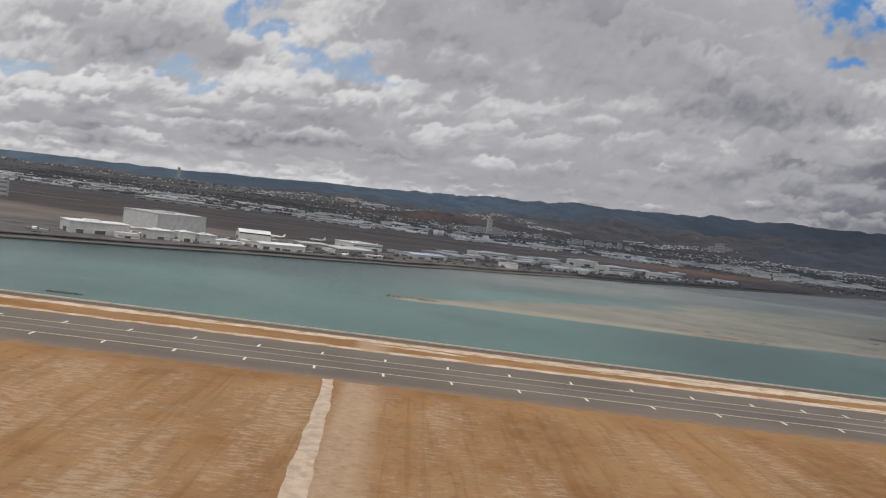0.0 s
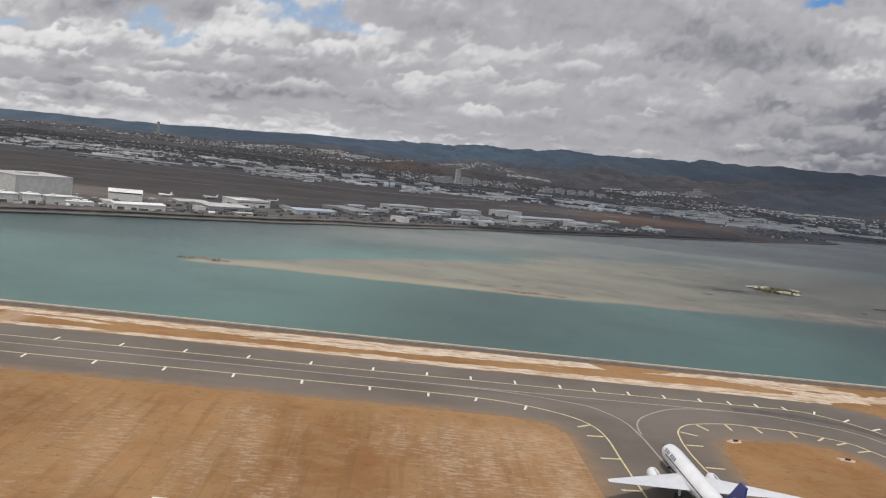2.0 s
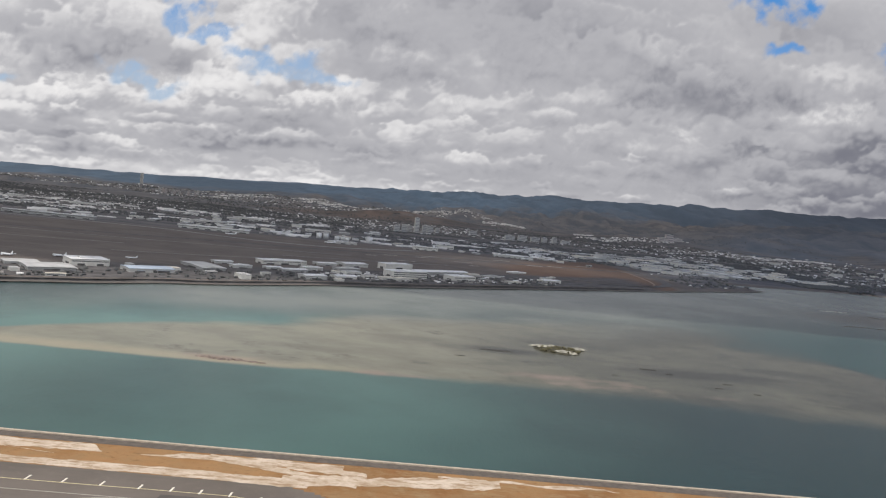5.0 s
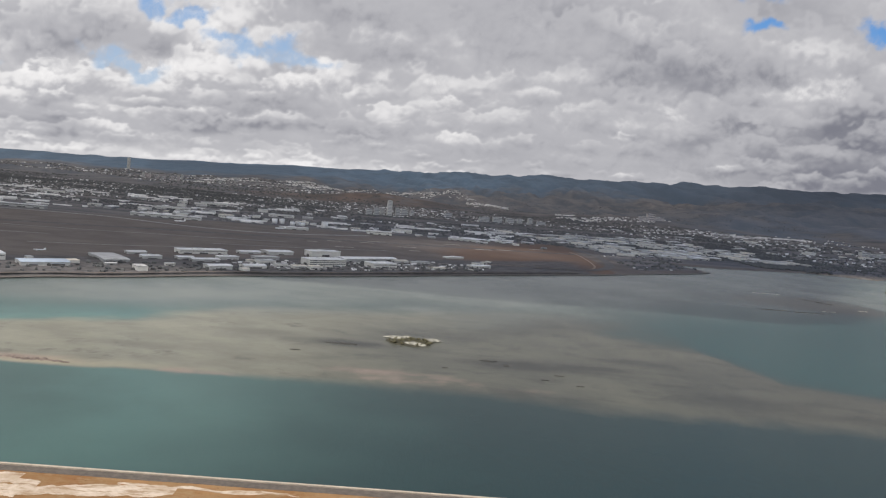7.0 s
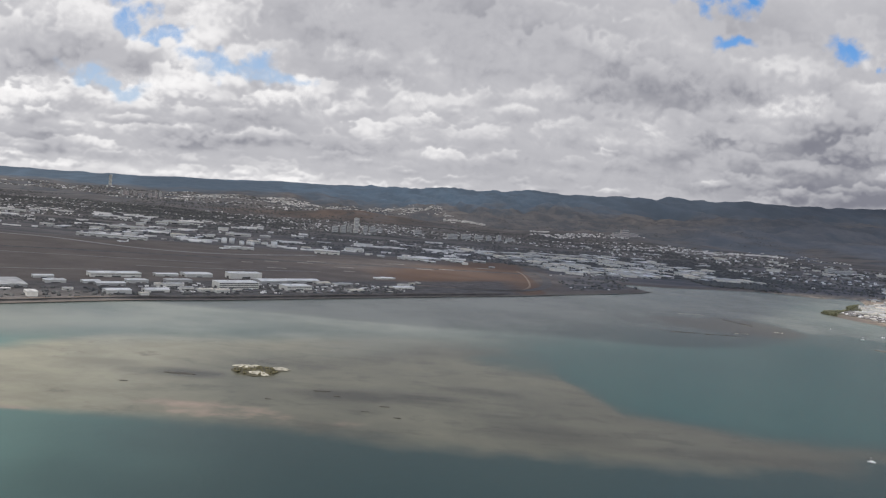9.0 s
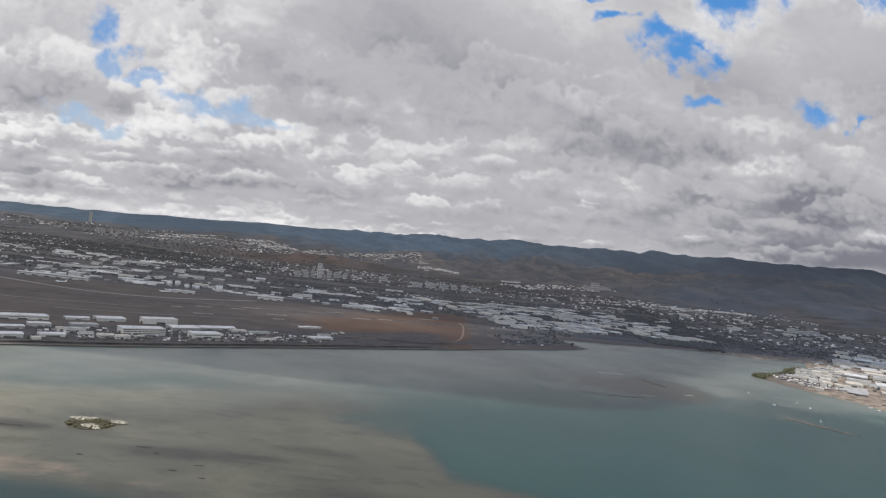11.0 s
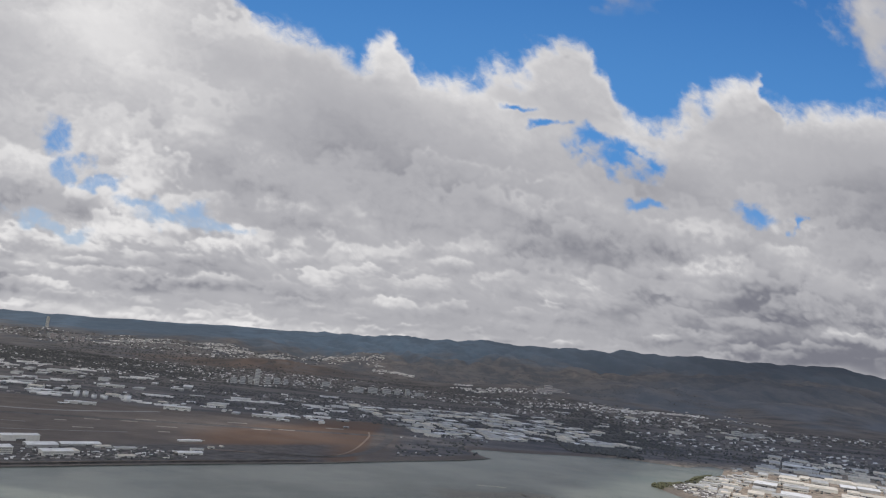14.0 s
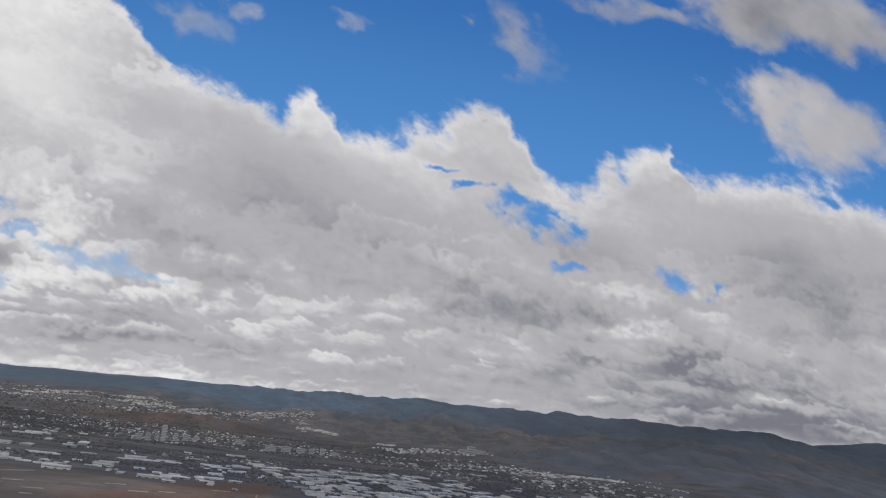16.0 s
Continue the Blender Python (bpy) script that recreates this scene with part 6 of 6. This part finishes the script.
def make_clouds():
    # The sheet glows; cloud light and shade and blue sky are its colour.
    h = Mat("cloud_layer")
    vec = h.nt.nodes.new("ShaderNodeCombineXYZ")
    h.nt.links.new(h.attr("u").s, vec.inputs[0])
    h.nt.links.new(h.attr("v").s, vec.inputs[1])
    fine = h.noise(60, 8, 0.62, source=vec.outputs[0], distort=0.6)
    soft = h.noise(14, 5, 0.55, source=vec.outputs[0])
    wisp = h.noise(26, 9, 0.68, source=vec.outputs[0], distort=1.4)
    patchy = soft.step(0.42, 0.62)
    near_sky = h.attr("v").step(0.0, 0.07)
    ahead = h.nt.nodes.new("ShaderNodeVectorMath")
    ahead.inputs[1].default_value = (-0.004, 0.011, 0)
    h.nt.links.new(vec.outputs[0], ahead.inputs[0])
    # Painted light on small billows: noise minus a copy shifted upwards.
    relief = h.noise(24, 7, 0.6, source=vec.outputs[0], distort=0.5) - h.noise(24, 7, 0.6, source=ahead.outputs[0], distort=0.5)
    tone = relief * (patchy * 0.45 + 0.1) * near_sky * (h.attr("v").step(0.16, 0.34) * -0.75 + 1.0) + h.attr("tone") + (fine - 0.5) * (patchy * 0.06 + 0.03) + (wisp - 0.5) * (patchy * 0.09 + 0.03) * (h.attr("v").step(0.2, 0.4) * -0.6 + 1.0) + (soft - 0.5) * 0.10
    c = h.mix(tone.step(0.0, 0.5), (0.20, 0.207, 0.245), (0.458, 0.464, 0.492))
    c = h.mix(tone.step(0.45, 1.0), c, (0.93, 0.93, 0.925))
    em = h.nt.nodes.new("ShaderNodeEmission")
    blue = h.nt.nodes.new("ShaderNodeEmission")
    air = h.nt.nodes.new("ShaderNodeBsdfTransparent")
    clear = h.nt.nodes.new("ShaderNodeMixShader")
    up = h.attr("v")
    tint = h.mix(up.step(0.08, 0.30), (0.42, 0.55, 0.70), (0.09, 0.29, 0.66))
    h.nt.links.new(h.mix(up.step(0.3, 0.75), tint, (0.035, 0.155, 0.455)), blue.inputs[0])
    # Gaps out of view turn transparent, so sun reaches the peninsula.
    h.nt.links.new(up.step(0.785, 0.815).s, clear.inputs[0])
    h.nt.links.new(blue.outputs[0], clear.inputs[1])
    h.nt.links.new(air.outputs[0], clear.inputs[2])
    mix = h.nt.nodes.new("ShaderNodeMixShader")
    base = h.attr("cover")
    rim = base * base.flip() * 4.0 * h.attr("crisp")
    cover = (base + ((fine - 0.5) * 0.8 + (soft - 0.5) * 0.3) * rim).step(0.12, 0.92)
    h.nt.links.new(c, em.inputs[0])
    h.nt.links.new(cover.s, mix.inputs[0])
    h.nt.links.new(clear.outputs[0], mix.inputs[1])
    h.nt.links.new(em.outputs[0], mix.inputs[2])
    out = [x for x in h.nt.nodes if x.type == "OUTPUT_MATERIAL"][0]
    h.nt.links.new(mix.outputs[0], out.inputs[0])
    return h.m


def cloud_layer():
    us = steps((-3.0, -0.72, 0.03), (-0.72, 1.1, 0.0021), (1.1, 3.0, 0.03))
    vs = steps((-0.03, 0.0, 0.01), (0.0, 0.12, 0.0013), (0.12, 0.82, 0.0021), (0.82, 4.6, 0.03))
    u, v = np.meshgrid(us, vs)
    H = heaps(u, v)
    ragged = fbm(u, v, 30, 5, 51.0)
    drift = fbm(u, v, 4.5, 3, 63.0)
    rows = 2.0 * np.log((v + 0.035) / 0.035)
    calm = 1 - 0.65 * smooth(0.10, 0.35, v)
    bank = rows + 1.5 * calm * fbm(u, v * 1.6, 4, 3, 65.0) - 0.55 * calm * H
    lift = bank - np.floor(bank)
    fine = 2.1 * rows + 1.6 * fbm(u, v * 1.8, 11, 3, 67.0) - 0.9 * H
    lift2 = fine - np.floor(fine)
    K = np.clip((np.interp(u + 0.03 * ragged, TOP_U, TOP_V) - v + 0.012 * fbm(u, v, 50, 4, 59.0)) / 0.045 + 0.5 * H, -1, 1.4)
    lone = blobs(u + 0.05 * ragged, v + 0.03 * fbm(u, v, 18, 4, 53.0), LONE)
    # Unseen overhead clouds, added to shade the mainland but not the peninsula.
    over = smooth(0.74, 0.80, v) * (0.95 + 1.5 * fbm(u, v, 1.1, 4, 57.0)) - 1.2 * smooth(0.80, 0.74, v) - 2 * smooth(0.45, 0.9, u) - 1.6 * smooth(2.6, 4.5, v + 0.5 * fbm(u, v, 1.7, 3, 58.0))
    K = np.maximum(K, over)
    K = np.maximum(K, -0.85 + (0.84 + 0.46 * smooth(0.6, 0.8, u)) * smooth(2.0, 0.35, lone + 0.35 * fbm(u, v, 22, 5, 56.0)) + 0.05 * H)
    hole = blobs(u + 0.03 * ragged + 0.03 * fbm(u, v, 12, 3, 54.0), v + 0.030 * fbm(u, v, 28, 5, 55.0), GAPS)
    K = np.minimum(K, (hole - 0.98) * 0.62 + 0.16 * H)
    K = K + 0.20 * ragged
    dark = blobs(u, v, DARK)
    mark = (0.30 + 0.5 * smooth(-0.2, 0.3, drift + 0.3 * ragged)) * (1 - 0.55 * smooth(0.2, 0.34, v))
    tone = 0.38 + 0.09 * smooth(0.02, 0.16, v) + mark * (0.20 * lift ** 1.6 + 0.10 * lift2 ** 1.5 * smooth(0.45, 0.12, v)) + 0.06 * H + 0.20 * fbm(u, v, 5, 4, 69.0) * smooth(0.1, 0.3, v)
    tone = blur(tone, 3, 3) + (1.0 - 0.35 * smooth(0.2, 0.4, v)) * blur(pile(u, v, us, vs), 1, 1, 1)
    hazy = smooth(0.13, 0.05, v)
    tone += hazy * 0.10 * fbm(u * 9, v * 75, 1, 5, 73.0) + 0.15 * np.exp(-((v - np.interp(300 + 4150 * u, RIDGE_X, RIDGE_Z) / 4150 + 0.012) / 0.010) ** 2)
    tone += 0.05 - 0.27 * np.exp(-(dark + 0.3 * fbm(u, v, 7, 3, 79.0)) ** 2 * 0.8) + 0.12 * smooth(0.9, 0.1, K) * smooth(0.12, 0.02, np.interp(u, TOP_U, TOP_V) - v) + 0.11 * smooth(0.2, 0.42, v) - 0.10 * smooth(1.3, 0.9, lone)
    # The 0.40 term is added glow overhead, unseen, to brighten the shaded land.
    tone += -0.10 * smooth(0.28, 0.5, u) * smooth(0.22, 0.1, v) - 0.09 * smooth(0.1, 0.4, u) * smooth(0.7, 0.5, v) - 0.05 * smooth(-0.1, 0.15, u) * smooth(0.16, 0.08, v) + 0.40 * smooth(0.88, 1.1, v) - 0.15 * smooth(0.6, 0.68, v) + 0.05 * smooth(0.1, -0.2, u)
    tone = np.where(tone > 0.66, 0.66 + 0.20 * np.tanh((tone - 0.66) / 0.20), tone)
    veil = smooth(1.4, 0.9, lone) * smooth(0.02, -0.04, np.interp(u, TOP_U, TOP_V) - v)
    tone = tone * (1 - veil) + veil * (0.31 + 0.16 * smooth(0.35, 0.15, u) + 0.22 * fbm(u, v, 9, 4, 75.0) + 0.17 * smooth(0.66, 0.58, v) * smooth(0.7, 0.8, u))
    cover = np.maximum(smooth(-0.75, 0.75, K), 0.36 * smooth(0.0, -0.2, u) * smooth(0.4, 0.3, v))
    y = np.interp(v, RISE_V, AWAY_Y)
    ob = sheet("cloud_backdrop", us, vs, v, make_clouds(), {"tone": tone, "cover": cover, "crisp": 1 - 0.7 * veil}, "glowing cumulus backdrop with blue gaps, extended unseen overhead to shade land")
    me = ob.data
    me.vertices.foreach_set("co", np.stack([300 + u * y, y, 80 + v * y], -1).astype(np.float32).ravel())
    for key, f in (("u", u), ("v", v)):
        me.attributes.new(key, "FLOAT", "POINT").data.foreach_set("value", f.astype(np.float32).ravel())
    me.update()
    return ob


cloud_layer()
